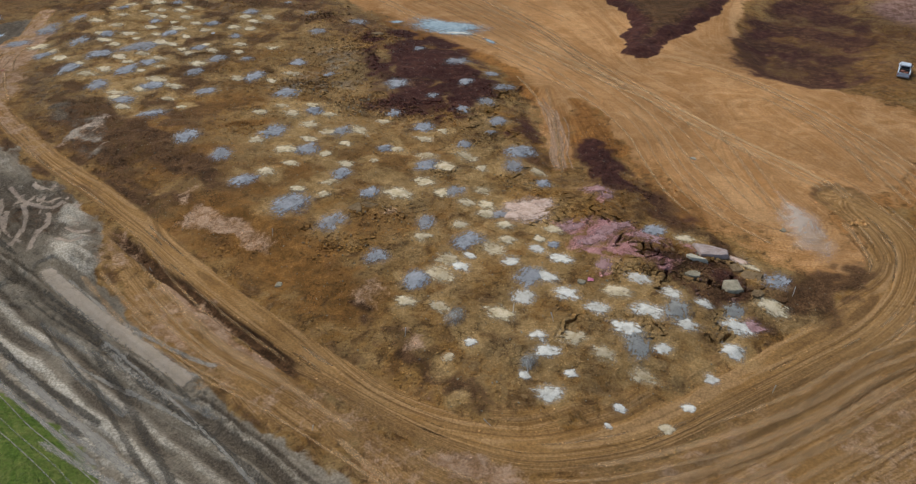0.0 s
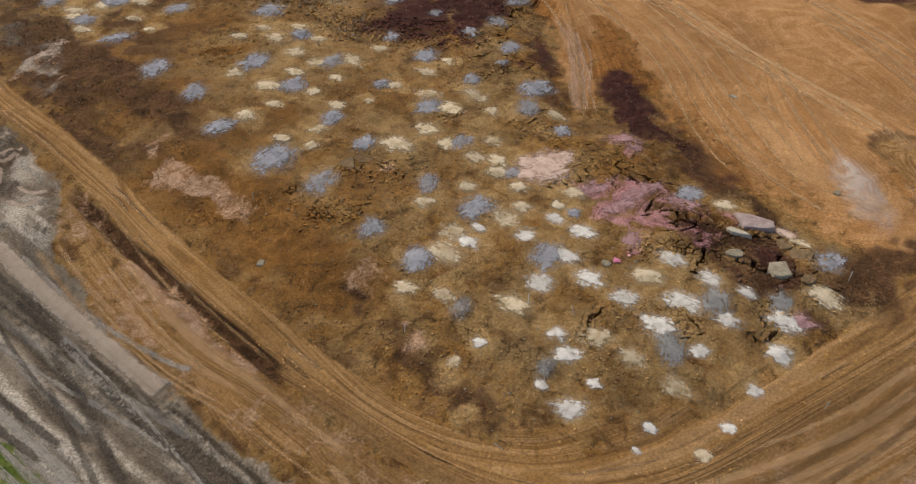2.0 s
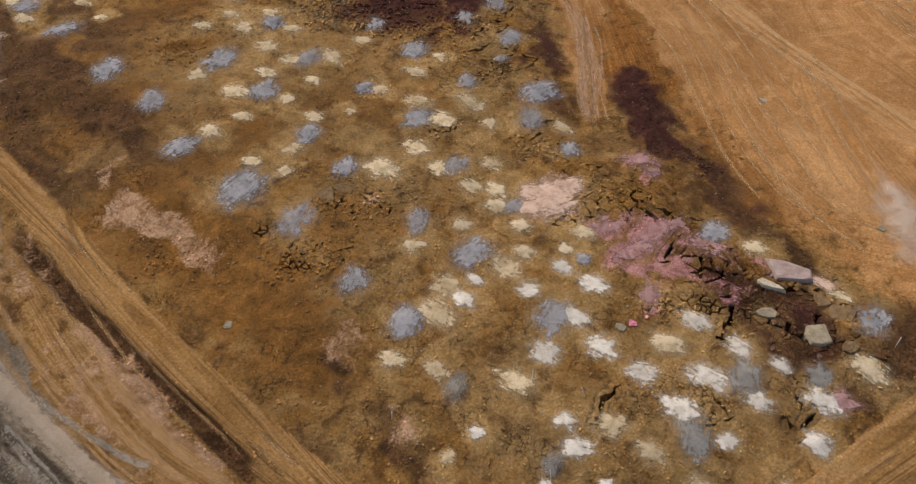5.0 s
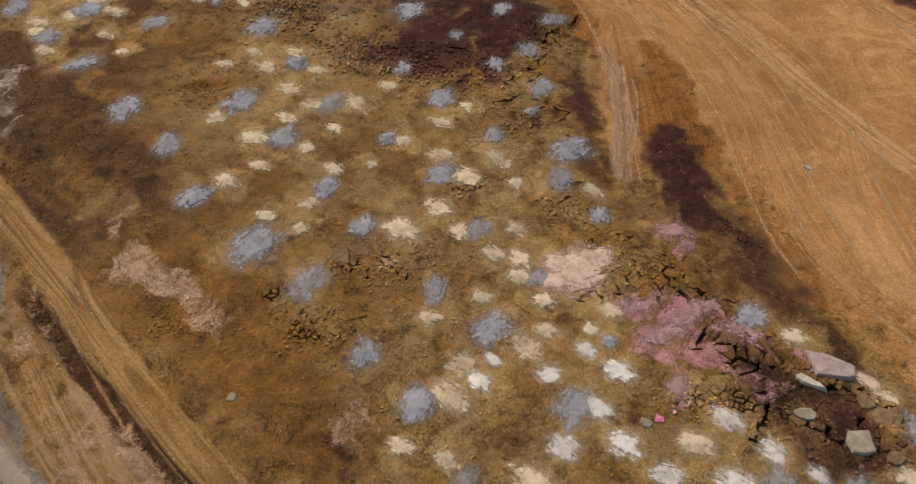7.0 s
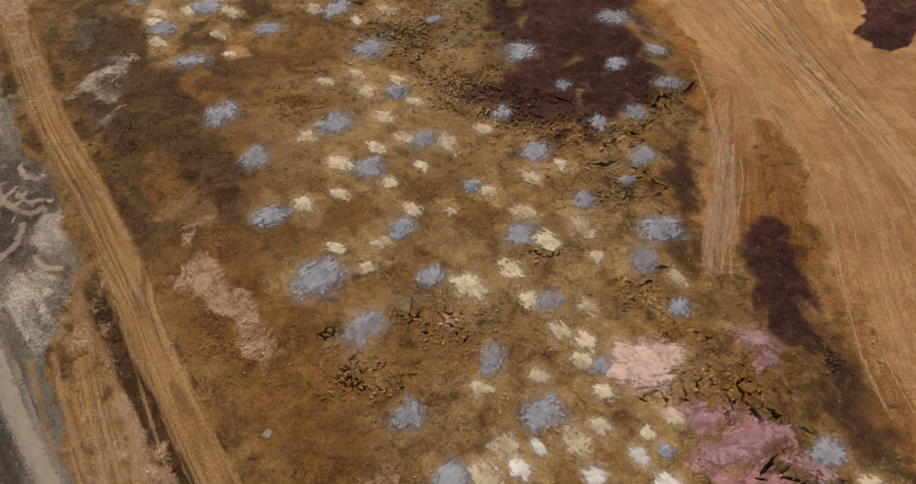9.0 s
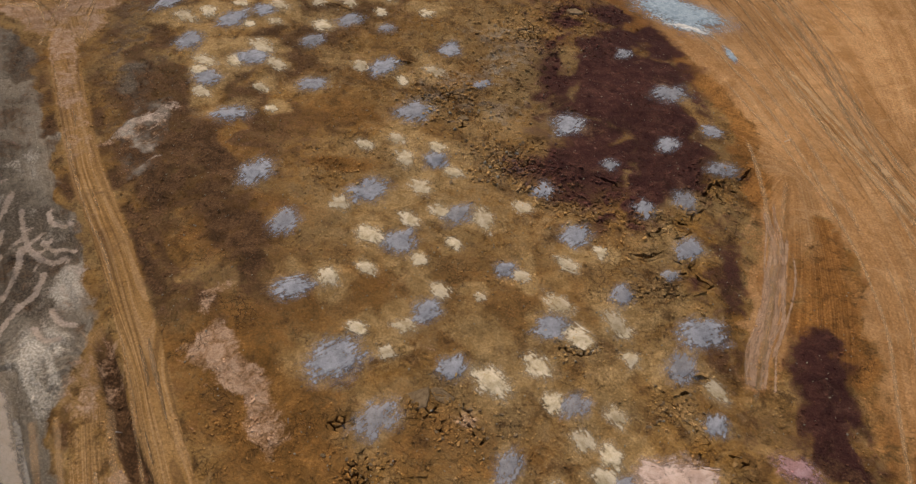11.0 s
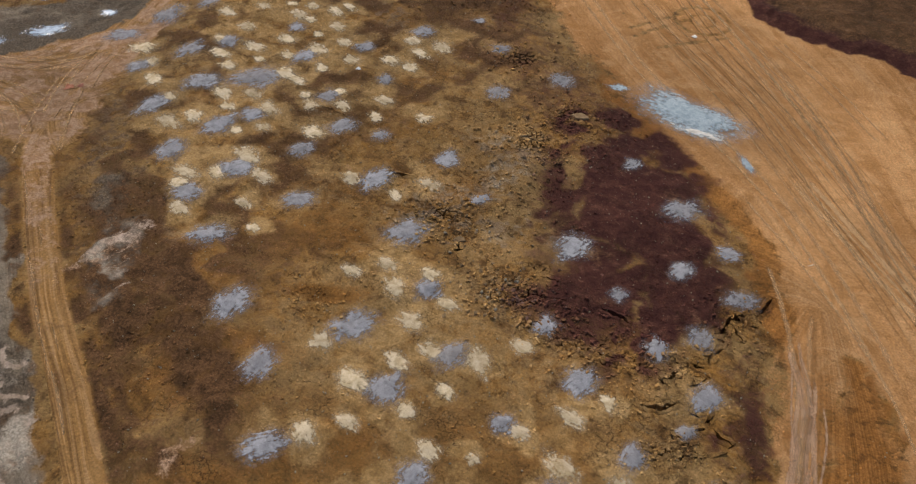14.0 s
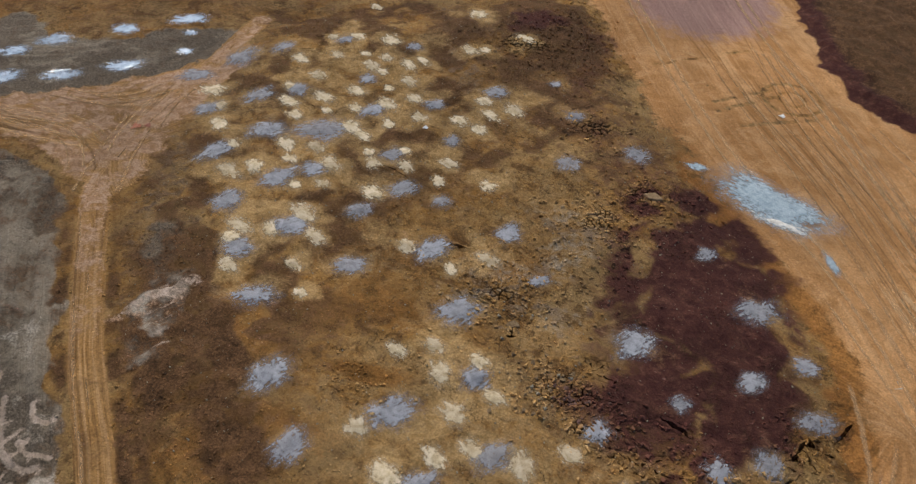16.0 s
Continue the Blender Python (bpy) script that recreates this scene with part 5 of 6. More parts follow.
for i, (x, y, r) in enumerate(h for row in HEAPS_BLUE for h in row):
    q = random.Random(300 + i)
    heap("dust_mound", "low dull grey heap of drill dust round a blast hole" if y < 64 else "low blue-grey heap of drill dust round a blast hole", "dust heap", "blue-grey dust heaps", GREY_DUST if y < 64 else BLUE_DUST, x, y, 0.93 * r, i, 0.16, q.uniform(1.05, 1.55), q.uniform(0.7, 1.5))
for i, (x, y, r) in enumerate(h for row in HEAPS_CREAM for h in row):
    q = random.Random(900 + i)
    white = y < 73 and x > -2 and i % 5
    r = 0.72 * r if y < 50 or (x > 20 and y < 54) else r
    heap("dust_mound", "small white heap of fine rock dust" if white else "small cream heap of fine rock dust", "dust heap", "pale dust heaps", WHITE_DUST if white else CREAM_DUST, x, y, r * 0.98, 500 + i, 0.12, q.uniform(1.1, 1.6), q.uniform(-0.8, -0.1))


def ribbon(name, label, category, material, pts, width, tall=0.03, kind="", group=""):
    """A thin layer along a line, thinning out to its sides and ends."""
    p = curve_points(pts, False, 10)
    n, w = len(p), 9
    t = np.gradient(p, axis=0)
    t = t / np.hypot(t[:, 0], t[:, 1])[:, None]
    u = np.linspace(-1, 1, w)
    end = np.minimum(np.arange(n), np.arange(n)[::-1]) / (n / 2)
    x = p[:, :1] + t[:, 1:] * u[None] * width * 1.6
    y = p[:, 1:] - t[:, :1] * u[None] * width * 1.6
    thick = (1.1 * (1 - np.abs(u)[None] ** 1.6) * smooth(end, 0.0, 0.15)[:, None]).ravel()
    z = level(x.ravel(), y.ravel()) + 0.05 + tall * thick
    i = (np.arange(n - 1)[:, None] * w + np.arange(w - 1)[None]).ravel()
    me = mesh_from(name, np.stack([x.ravel(), y.ravel(), z], 1), np.stack([i, i + 1, i + w + 1, i + w], 1), material)
    me.attributes.new("thick", "FLOAT", "POINT").data.foreach_set("value", thick.astype(np.float32))
    return tagged(new(name, me), label, category, group, kind)


# ---- pale spill, silt and puddles ----
SILT = powder_material("pale_dried_silt", (0.420, 0.335, 0.245), (0.490, 0.400, 0.305), (0.53, 0.45, 0.36), 0.95, 0.5)
ribbon("silt_strip", "long strip of smooth pale beige silt between grey spoil rows", "silt", SILT, GREY_STRIP, 0.85, 0.2, "structure")
spill = tagged(new("lime_spill"), "pale blue-white powder spilled in a wide patch on tan earth", "powder spill")
spill.location = (-5.2, 155.4, float(level([-5.2], [155.4])[0]))
for name, mat, row in (("powder_patch", LIME_DUST, (-5.2, 155.4, 3.6, 71, 0.3, 1.7, -0.25)), ("white_streak", WHITE_DUST, (-3.4, 151.8, 0.9, 72, 0.15, 3.4, -0.1)), ("powder_smear", LIME_DUST, (3.6, 147.4, 0.5, 73, 0.05, 3.4, -1.0)), ("powder_smear", LIME_DUST, (-15.5, 157.8, 0.7, 74, 0.1, 1.8, 0.2))):
    ob = heap(name, "", "", "", mat, *row)
    ob.parent = spill
    ob.matrix_parent_inverse = spill.matrix_basis.inverted()
# the sky's reflection in the puddles is put into their blue-white base colour
WATER = powder_material("sky_tinted_puddle_water", (0.300, 0.380, 0.460), (0.420, 0.510, 0.600), (0.55, 0.63, 0.70))
for n in WATER.node_tree.nodes:
    if n.type == "BSDF_PRINCIPLED":
        n.inputs["Roughness"].default_value, n.inputs["Specular IOR Level"].default_value = 0.12, 0.5
for i, (x, y, r, long) in enumerate([(-109.2, 135, 1.4, 1.5), (-103, 143, 1.4, 1.2), (-97.2, 151, 1.3, 1.7), (-90.8, 143, 0.8, 1.2), (-100.6, 128.4, 1.2, 2.0), (-95.4, 135, 1.3, 1.6), (-106.8, 124, 1.3, 1.5), (-94.4, 147.8, 0.7, 1.4), (-111.5, 129.5, 1.3, 1.3)]):
    heap("puddle", "shallow puddle in dark wet ground, coloured blue-white for the reflected sky", "puddle", "puddles", WATER, x, y, r, 80 + i, 0.01, long, 0.75)


PINK_DUST = powder_material("pink_rock_dust", (0.300, 0.165, 0.150), (0.430, 0.265, 0.255), (0.52, 0.36, 0.35))
PALE_PINK_DUST = powder_material("pale_pink_rock_dust", (0.530, 0.365, 0.270), (0.660, 0.490, 0.385), (0.72, 0.58, 0.49))
for i, (x, y, r, long, turn) in enumerate([(7.4, 81.0, 2.0, 1.3, 0.5), (5.2, 79.6, 1.0, 1.5, 0.2), (8.8, 82.6, 1.3, 1.2, 0.4), (5.4, 81.8, 0.9, 1.4, 0.1), (30.6, 71.2, 0.8, 1.3, -0.6)]):
    heap("pink_dust_mound", "splash of pale pink rock dust beside cracked ground", "dust heap", "pink dust", PALE_PINK_DUST, x, y, r, 150 + i, 0.1, long, turn)
for i, (x, y, r, long, turn) in enumerate([(12.2, 77.6, 0.9, 2.2, 0.5), (16.6, 76.6, 0.9, 2.4, 0.6), (18.8, 77.8, 0.6, 2.2, 0.6), (14.2, 74.4, 0.8, 2.2, 0.5), (16.4, 86.4, 1.0, 1.7, -0.3), (28.9, 59.8, 0.8, 1.4, 0), (21, 75.2, 1.0, 1.6, -0.5), (15, 69.4, 0.8, 1.4, 1.2), (17.4, 84.6, 0.7, 1.3, -0.6)]):
    heap("pink_dust_mound", "thin patch of mauve-pink rock dust on broken ground", "dust heap", "pink dust", PINK_DUST, x, y, r, 170 + i, 0.08, long, turn)

# ---- dust hanging over the dry earth ----
def dust_material():
    k = Nodes("hanging_dust")
    n = k.noise(0.35, 4, 0.6, warp=1.0)
    k.link(k.math("MULTIPLY", k.step(k.math("ADD", k.attr("thick"), k.math("MULTIPLY", k.math("SUBTRACT", n, 0.5), 1.4)), 0.1, 1.15), 0.42), k.bsdf.inputs["Alpha"])
    return k.done(k.mix(n, (0.62, 0.55, 0.47), (0.74, 0.69, 0.62)), 1.0, 0.0)


HANGING_DUST = dust_material()
heap("dust_cloud", "thin whitish dust cloud hanging over scraped tan earth", "dust cloud", "", HANGING_DUST, 40.6, 78.5, 2.0, 301, 1.0, 2.3, 1.62)

# ---- wheel tracks pressed into the earth ----
TRACK_LIGHT = powder_material("dry_pale_track", (0.450, 0.268, 0.125), (0.550, 0.345, 0.172), (0.61, 0.41, 0.22), 0.48)
TRACK_PINK = powder_material("dry_pinkish_track", (0.410, 0.245, 0.140), (0.520, 0.335, 0.205), (0.58, 0.41, 0.27), 0.66)
TRACK_DARK = powder_material("damp_dark_track", (0.150, 0.080, 0.030), (0.210, 0.115, 0.045), (0.25, 0.14, 0.06), 0.36)
TRACK_GREY_DARK = powder_material("dark_grey_track", (0.070, 0.058, 0.044), (0.110, 0.092, 0.070), (0.14, 0.12, 0.09), 0.7)
TRACK_WORN = powder_material("worn_pale_track", (0.570, 0.350, 0.160), (0.640, 0.420, 0.215), (0.70, 0.49, 0.28), 0.62, 0.9)
CHALK = powder_material("scraped_pale_clay", (0.400, 0.350, 0.295), (0.520, 0.465, 0.400), (0.60, 0.55, 0.49), 0.95)
TRACK_GREY = powder_material("pale_grey_track", (0.300, 0.265, 0.215), (0.390, 0.350, 0.290), (0.46, 0.42, 0.36), 0.62)
WHEEL_LINES = [[(28, 81), (25.6, 88), (24.4, 97), (23.4, 106), (19.4, 118), (11.5, 131), (3, 142)], [(36, 75), (31.4, 81.5), (28.8, 91)], [(7.5, 130), (10.4, 121), (12, 112), (12.8, 104), (12.6, 96)], [(20, 160), (12, 172), (4, 181)], [(26, 128), (12, 156), (-4, 182), (-15, 196)], [(20, 128), (8, 152), (-4, 174), (-18, 198)], [(53, 66), (54.5, 74), (53, 84)], [(46, 60), (52, 68), (52.6, 78)], [(36, 60), (43, 64), (46.4, 70), (46.4, 78)]]


def tracks(base, spread, count, seed, low=0.12, high=0.30, dark=0.28, grey=False):
    """Wheel tracks that run along a line, each on its own course and length."""
    r = random.Random(seed)
    p = curve_points(base, False, 3)
    t = np.gradient(p, axis=0)
    t = t / np.hypot(t[:, 0], t[:, 1])[:, None]
    for i in range(count):
        d0, d1, wave = r.uniform(-spread, spread), r.uniform(-0.6, 0.6) * spread, r.uniform(0, 6)
        a = r.uniform(0, 0.55) if count > 2 else 0.0
        b = min(1.0, a + r.uniform(0.3, 0.8)) if count > 2 else 1.0
        i0, i1 = int(a * (len(p) - 1)), max(int(a * (len(p) - 1)) + 4, int(b * (len(p) - 1)) + 1)
        f = np.linspace(0, 1, len(p))[i0:i1]
        d = d0 + d1 * np.sin(wave + 3 * f)
        is_dark = r.random() < dark
        mat = (TRACK_GREY_DARK if grey else TRACK_DARK) if is_dark else TRACK_GREY if grey else TRACK_LIGHT
        for side in ((-0.9, 0.9) if r.random() < 0.6 else (0.0,)):
            q = p[i0:i1] + np.stack([t[i0:i1, 1], -t[i0:i1, 0]], 1) * (d + side)[:, None]
            ribbon("wheel_track", "dark damp wheel track pressed into earth" if is_dark else "pale dry wheel track pressed into earth", "wheel track", mat, q.tolist(), r.uniform(low, high), 0.0, "structure")


for i, (pts, spread, count) in enumerate([(ROAD_WEST, 0.6, 12), (TRACK_EAST, 1.4, 5), ([(px + 3.4, py + 1) for px, py in DRAWN[0]], 2.6, 3), (DRAWN[1], 7, 4), (DRAWN[2], 4, 2), (DRAWN[3], 4, 1), (DRAWN[4], 4, 1), (DRAWN[7], 1.0, 2), (DRAWN[10], 4, 6), (DRAWN[11], 3, 7), (DRAWN[12], 4, 5)]):
    tracks(pts, spread, count, 30 + i, 0.12, 0.32, 0.08 if 2 <= i <= 6 else 0.28)
for i, (pts, spread, count) in enumerate([(DRAWN[8], 6, 12), (GREY_STRIP, 4, 5), (DRAWN[9], 5, 7)]):
    tracks(pts, spread, count, 60 + i, 0.15, 0.4, 0.5, True)
for i, pts in enumerate(WHEEL_LINES):
    tracks(pts, 0.3, 1, 90 + i, 0.14, 0.26, 0.12)
for k in range(16):
    q = random.Random(820 + k)
    f, run = q.random(), q.uniform(12, 26)
    a = q.uniform(104, 128)
    base = curve_points([(6.8 + 4.4 * f, 128), (9.8 + 3.4 * f, 119), (11.4 + 3.2 * f, 111), (11.6 + 3.4 * f, 103), (11.2 + 3.0 * f, 98), (11.6 + 2.4 * f, 93.5)], False, 6)
    way = [(px + 0.3 * math.sin(0.4 * py + k), py) for px, py in base if a - run < py < a]
    if len(way) > 5:
        ribbon("wheel_track", "pinkish pale wheel track curving along a tan earth spur", "wheel track", TRACK_PINK, way, q.uniform(0.09, 0.2), 0.0, "structure")
for off, wide in ((-1.1, 0.42), (1.1, 0.4), (0.1, 0.16)):
    ribbon("wheel_track", "broad pale wheel track worn across the tan plateau", "wheel track", TRACK_WORN, [(px + 0.8 * off, py + 0.6 * off) for px, py in ((9, 148.5), (16, 138.5), (23, 128.9), (29.7, 119.4), (35.3, 108.8), (39.7, 101.5), (44, 94.6), (48, 86.6))], wide, 0.0, "structure")
tracks([(-21, 198), (-10, 181), (5, 162), (19, 140), (31, 119)], 8, 16, 144, 0.06, 0.14, 0.3)
for i, pts in enumerate(([(-104, 117), (-96, 119), (-88, 120), (-81, 117), (-76, 112)], [(-86, 146), (-84.5, 136), (-82.5, 127), (-79, 119), (-75, 112)], [(-98, 126), (-92, 127), (-87, 131), (-85, 140)])):
    tracks(pts, 2.6, 9, 150 + i, 0.08, 0.2, 0.5)
tracks([(56, 60), (50, 57), (40, 53), (30, 47), (20, 43), (9, 40.5), (0, 41.5)], 3, 8, 141)
tracks([(30, 50), (38, 56), (46, 62), (50, 70), (51, 80), (48, 92)], 2.5, 8, 142)
tracks([(34, 58), (41, 62), (46, 70), (46.6, 80)], 1.2, 4, 143)


# ---- cracks and broken rock ----
def crack(pts, seed, wide):
    """Two heaved lips with a deep gap between them."""
    r = random.Random(seed)
    t = np.gradient(pts, axis=0)
    t = t / np.hypot(t[:, 0], t[:, 1])[:, None]
    n = len(pts)
    x, y, dz = [], [], []
    for i in range(n):
        s = min(i, n - 1 - i) / (n / 2)
        gap = (0.04 + wide * min(1, s * 1.8)) * r.uniform(0.6, 1.35)
        for off, up in ((-0.78, -0.12), (-0.45, 0.05), (-gap, 0.09), (-gap * 0.5, -1.1), (gap * 0.5, -1.1), (gap, 0.09), (0.45, 0.05), (0.78, -0.12)):
            if abs(off) > 0.4:
                off *= r.uniform(0.9, 1.15)
            x.append(pts[i, 0] + t[i, 1] * off)
            y.append(pts[i, 1] - t[i, 0] * off)
            dz.append(up * (1 if up < 0 else r.uniform(0.6, 1.7)))
    z, m, flow = surface(x, y)
    i = (np.arange(n - 1)[:, None] * 8 + np.arange(7)[None]).ravel()
    me = mesh_from("ground_crack", np.stack([x, y, z + np.array(dz)], 1), np.stack([i, i + 1, i + 9, i + 8], 1), EARTH, m, flow, False)
    tagged(new("ground_crack", me), "open jagged crack in heaved brown ground", "crack", "cracks")


for i, pts in enumerate(CRACK_LINES):
    crack(pts, 40 + i, 0.38 if i < 13 else 0.21 if i < MAIN_CRACKS else 0.13)


def cells(seeds):
    """The cell of each seed, as a list of corners."""
    out = []
    for i, (sx, sy) in enumerate(seeds):
        poly = [(sx - 2, sy - 2), (sx + 2, sy - 2), (sx + 2, sy + 2), (sx - 2, sy + 2)]
        for j, (ox, oy) in enumerate(seeds):
            if i == j or (ox - sx) ** 2 + (oy - sy) ** 2 > 9:
                continue
            mx, my, nx, ny = (sx + ox) / 2, (sy + oy) / 2, ox - sx, oy - sy
            keep = []
            for (ax, ay), (bx, by) in zip(poly, poly[1:] + poly[:1]):
                da, db = (ax - mx) * nx + (ay - my) * ny, (bx - mx) * nx + (by - my) * ny
                if da <= 0:
                    keep.append((ax, ay))
                if (da < 0) != (db < 0):
                    f = da / (da - db)
                    keep.append((ax + f * (bx - ax), ay + f * (by - ay)))
            poly = keep
            if len(poly) < 3:
                break
        out.append(poly)
    return out


def broken_rock(cx, cy, rx, ry, turn, size, seed):
    r = random.Random(seed)
    c, s = math.cos(radians(turn)), math.sin(radians(turn))
    seeds = []
    u = -rx - size
    while u < rx + size:
        v = -ry - size
        while v < ry + size:
            a, b = u + r.uniform(-0.48, 0.48) * size, v + r.uniform(-0.48, 0.48) * size
            seeds.append((a * c - b * s + cx, a * s + b * c + cy))
            v += size * r.uniform(0.75, 1.25)
        u += size * r.uniform(0.8, 1.2)
    top = tagged(new("rock_bed"), "cracked brown rock broken into angular slabs with dark gaps", "broken rock", "broken rock beds")
    top.location = (cx, cy, float(level([cx], [cy])[0]))
    pieces, allx, ally = [], [], []
    for (sx, sy), poly in zip(seeds, cells(seeds)):
        a, b = (sx - cx) * c + (sy - cy) * s, (sy - cy) * c - (sx - cx) * s
        far = math.hypot(a / rx, b / ry)
        if far > 1.12 + r.uniform(-0.1, 0.1) or len(poly) < 3:
            continue
        gx, gy = sum(p[0] for p in poly) / len(poly), sum(p[1] for p in poly) / len(poly)
        gap = r.uniform(0.05, 0.14) * (1.25 - 0.8 * min(far, 1)) * (2.7 if size > 1.2 else 1.6 if size > 0.8 else 1.15)
        k = len(poly)
        rings = []
        for inset, dz in ((gap * 0.7, -1.35), (gap, -0.09), (gap + 0.07, 0.0)):
            ring = []
            for px, py in poly:
                d = math.hypot(px - gx, py - gy) + 1e-6
                f = max(0.25, 1 - inset / d)
                ring.append((gx + (px - gx) * f, gy + (py - gy) * f, dz))
            rings += ring
        rings.append((gx, gy, 0.03))
        lift = r.uniform(-0.04, 0.08) * (1 - 0.7 * min(1, far)) + 0.02
        tilt = (r.uniform(-0.07, 0.07), r.uniform(-0.07, 0.07))
        pieces.append((k, rings, lift, tilt, gx, gy))
        allx += [p[0] for p in rings]
        ally += [p[1] for p in rings]
    z, m, flow = surface(allx, ally)
    at = 0
    for k, rings, lift, (ta, tb), gx, gy in pieces:
        n = len(rings)
        zz = z[at:at + n].mean()
        verts = [(px - cx, py - cy, zz + dz + lift + ta * (px - gx) + tb * (py - gy) - top.location.z) for px, py, dz in rings]
        faces = [(q * k + j, q * k + (j + 1) % k, (q + 1) * k + (j + 1) % k, (q + 1) * k + j) for q in range(2) for j in range(k)]
        faces += [(2 * k + j, 2 * k + (j + 1) % k, 3 * k) for j in range(k)]
        me = mesh_from("slab", verts, faces, EARTH, {q: m[q][at:at + n] for q in MASKS}, flow[at:at + n], False)
        ob = new("slab", me)
        ob.parent = top
        at += n


for i, row in enumerate(BROKEN):
    broken_rock(*row, 700 + i)


# ---- boulders and loose rock ----
def rock_shape(seed, flat=0.7):
    """An angular stone of about one metre across."""
    r = random.Random(seed)
    bm = bmesh.new()
    for _ in range(11):
        v = Vector((r.gauss(0, 1), r.gauss(0, 1), r.gauss(0, 1))).normalized() * r.uniform(0.42, 0.55)
        bm.verts.new((v.x * 1.1, v.y * 0.9, v.z * flat))
    got = bmesh.ops.convex_hull(bm, input=bm.verts)
    bmesh.ops.delete(bm, geom=[v for v in bm.verts if not v.link_faces], context="VERTS")
    bmesh.ops.triangulate(bm, faces=bm.faces)
    return bm


ROCKS = {
    "brown": plain_material("brown_rock", (0.145, 0.095, 0.048), (0.250, 0.170, 0.090), 2.5, 0.95, 0, 0.1, 0.5),
    "maroon": plain_material("maroon_rock", (0.085, 0.045, 0.034), (0.165, 0.095, 0.070), 2.5, 0.95, 0, 0.1, 0.5),
    "pale": plain_material("pale_rock", (0.225, 0.190, 0.125), (0.370, 0.320, 0.225), 2.0, 0.95, 0, 0.1, 0.5),
    "white": plain_material("white_rock", (0.400, 0.350, 0.255), (0.600, 0.545, 0.430), 2.0, 0.95, 0, 0.1, 0.5),
    "pinkish": plain_material("pink_grey_rock", (0.290, 0.215, 0.185), (0.400, 0.320, 0.285), 1.6, 0.95, 0, 0.1, 0.5),
}
ROCK_MESHES = {}
for tone in ("brown", "maroon", "pale"):
    for v in range(6):
        bm = rock_shape(20 + v)
        me = bpy.data.meshes.new("rock")
        bm.to_mesh(me)
        bm.free()
        me.materials.append(ROCKS[tone])
        ROCK_MESHES[tone, v] = me


def slab(x, y, rx, ry, turn, high, tone, label, seed):
    """A big flat boulder with a broken rim."""
    r = random.Random(seed)
    bm = bmesh.new()
    n = 7
    rings = []
    high *= 0.5
    spin = [2 * math.pi * (j + r.uniform(-0.32, 0.32)) / n for j in range(n)]
    wide = [r.choice((0.74, 0.9, 1.0, 1.18)) * r.uniform(0.92, 1.06) for _ in range(n)]
    for f, z, rough in ((1.06, -0.6, 0.0), (1.02, 0.3 * high, 0.04), (0.95, 0.85 * high, 0.05), (0.86, high, 0.04), (0.45, high * 1.04, 0.05)):
        rings.append([bm.verts.new((rx * w * f * math.cos(a), ry * w * f * math.sin(a), z + r.uniform(-rough, rough))) for a, w in zip(spin, wide)])
    for lo, hi in zip(rings, rings[1:]):
        for j in range(n):
            bm.faces.new((lo[j], lo[(j + 1) % n], hi[(j + 1) % n], hi[j]))
    bm.faces.new(rings[-1])
    me = bpy.data.meshes.new("rock_slab")
    bm.to_mesh(me)
    bm.free()
    me.materials.append(ROCKS[tone])
    ob = new("rock_slab", me)
    ob.matrix_basis = pose(x, y, float(level([x], [y])[0]), r.uniform(-5, 5), r.uniform(-5, 5), turn)
    tagged(ob, label, "boulder", "rock slabs")


for i, row in enumerate([
    (25.2, 70.4, 1.35, 0.42, -28, 0.7, "white", "white flat rock slab lying in dark rubble"),
    (27.6, 72.1, 2.3, 1.25, -28, 0.9, "pinkish", "broad pinkish-grey rock slab lifted above a dark gap"),
    (28.2, 65.3, 1.2, 1.05, 20, 0.8, "pale", "pale greenish boulder standing in dark rubble"),
    (24.4, 67.6, 0.9, 0.6, 0, 0.4, "pale", "pale lichen-coloured rock beside a white slab"),
    (31.0, 67.8, 1.5, 1.2, -30, 0.5, "brown", "brown broken rock slab in dark rubble"),
    (29.6, 69.2, 0.9, 0.8, 10, 0.5, "brown", "brown broken rock slab in dark rubble"),
    (30.6, 64.2, 0.8, 0.6, 10, 0.4, "brown", "brown broken rock slab in dark rubble"),
    (-12.9, 82.2, 1.1, 0.8, -20, 0.18, "brown", "flat tan rock slab in brown ground"),
    (-14.6, 81.0, 1.4, 1.1, 30, 0.18, "brown", "flat ochre rock slab in brown ground"),
    (31.5, 96.9, 0.5, 0.28, -40, 0.3, "white", "white stone lying on scraped tan earth"),
    (38.0, 78.0, 0.42, 0.34, 20, 0.4, "pale", "pale stone at the edge of tan earth"),
    (-24.3, 117.9, 0.8, 0.6, 60, 0.5, "brown", "brown boulder heaved out of brown ground"),
    (-18.3, 146.4, 1.2, 0.8, 10, 0.5, "brown", "brown broken rock slab in dark rubble"),
    (-21.3, 66.8, 0.45, 0.4, 0, 0.35, "pale", "round pale stone on rust-brown ground"),
    (12.0, 66.0, 0.5, 0.4, 0, 0.35, "pale", "small pale stone on brown ground"),
]):
    slab(*row, 400 + i)

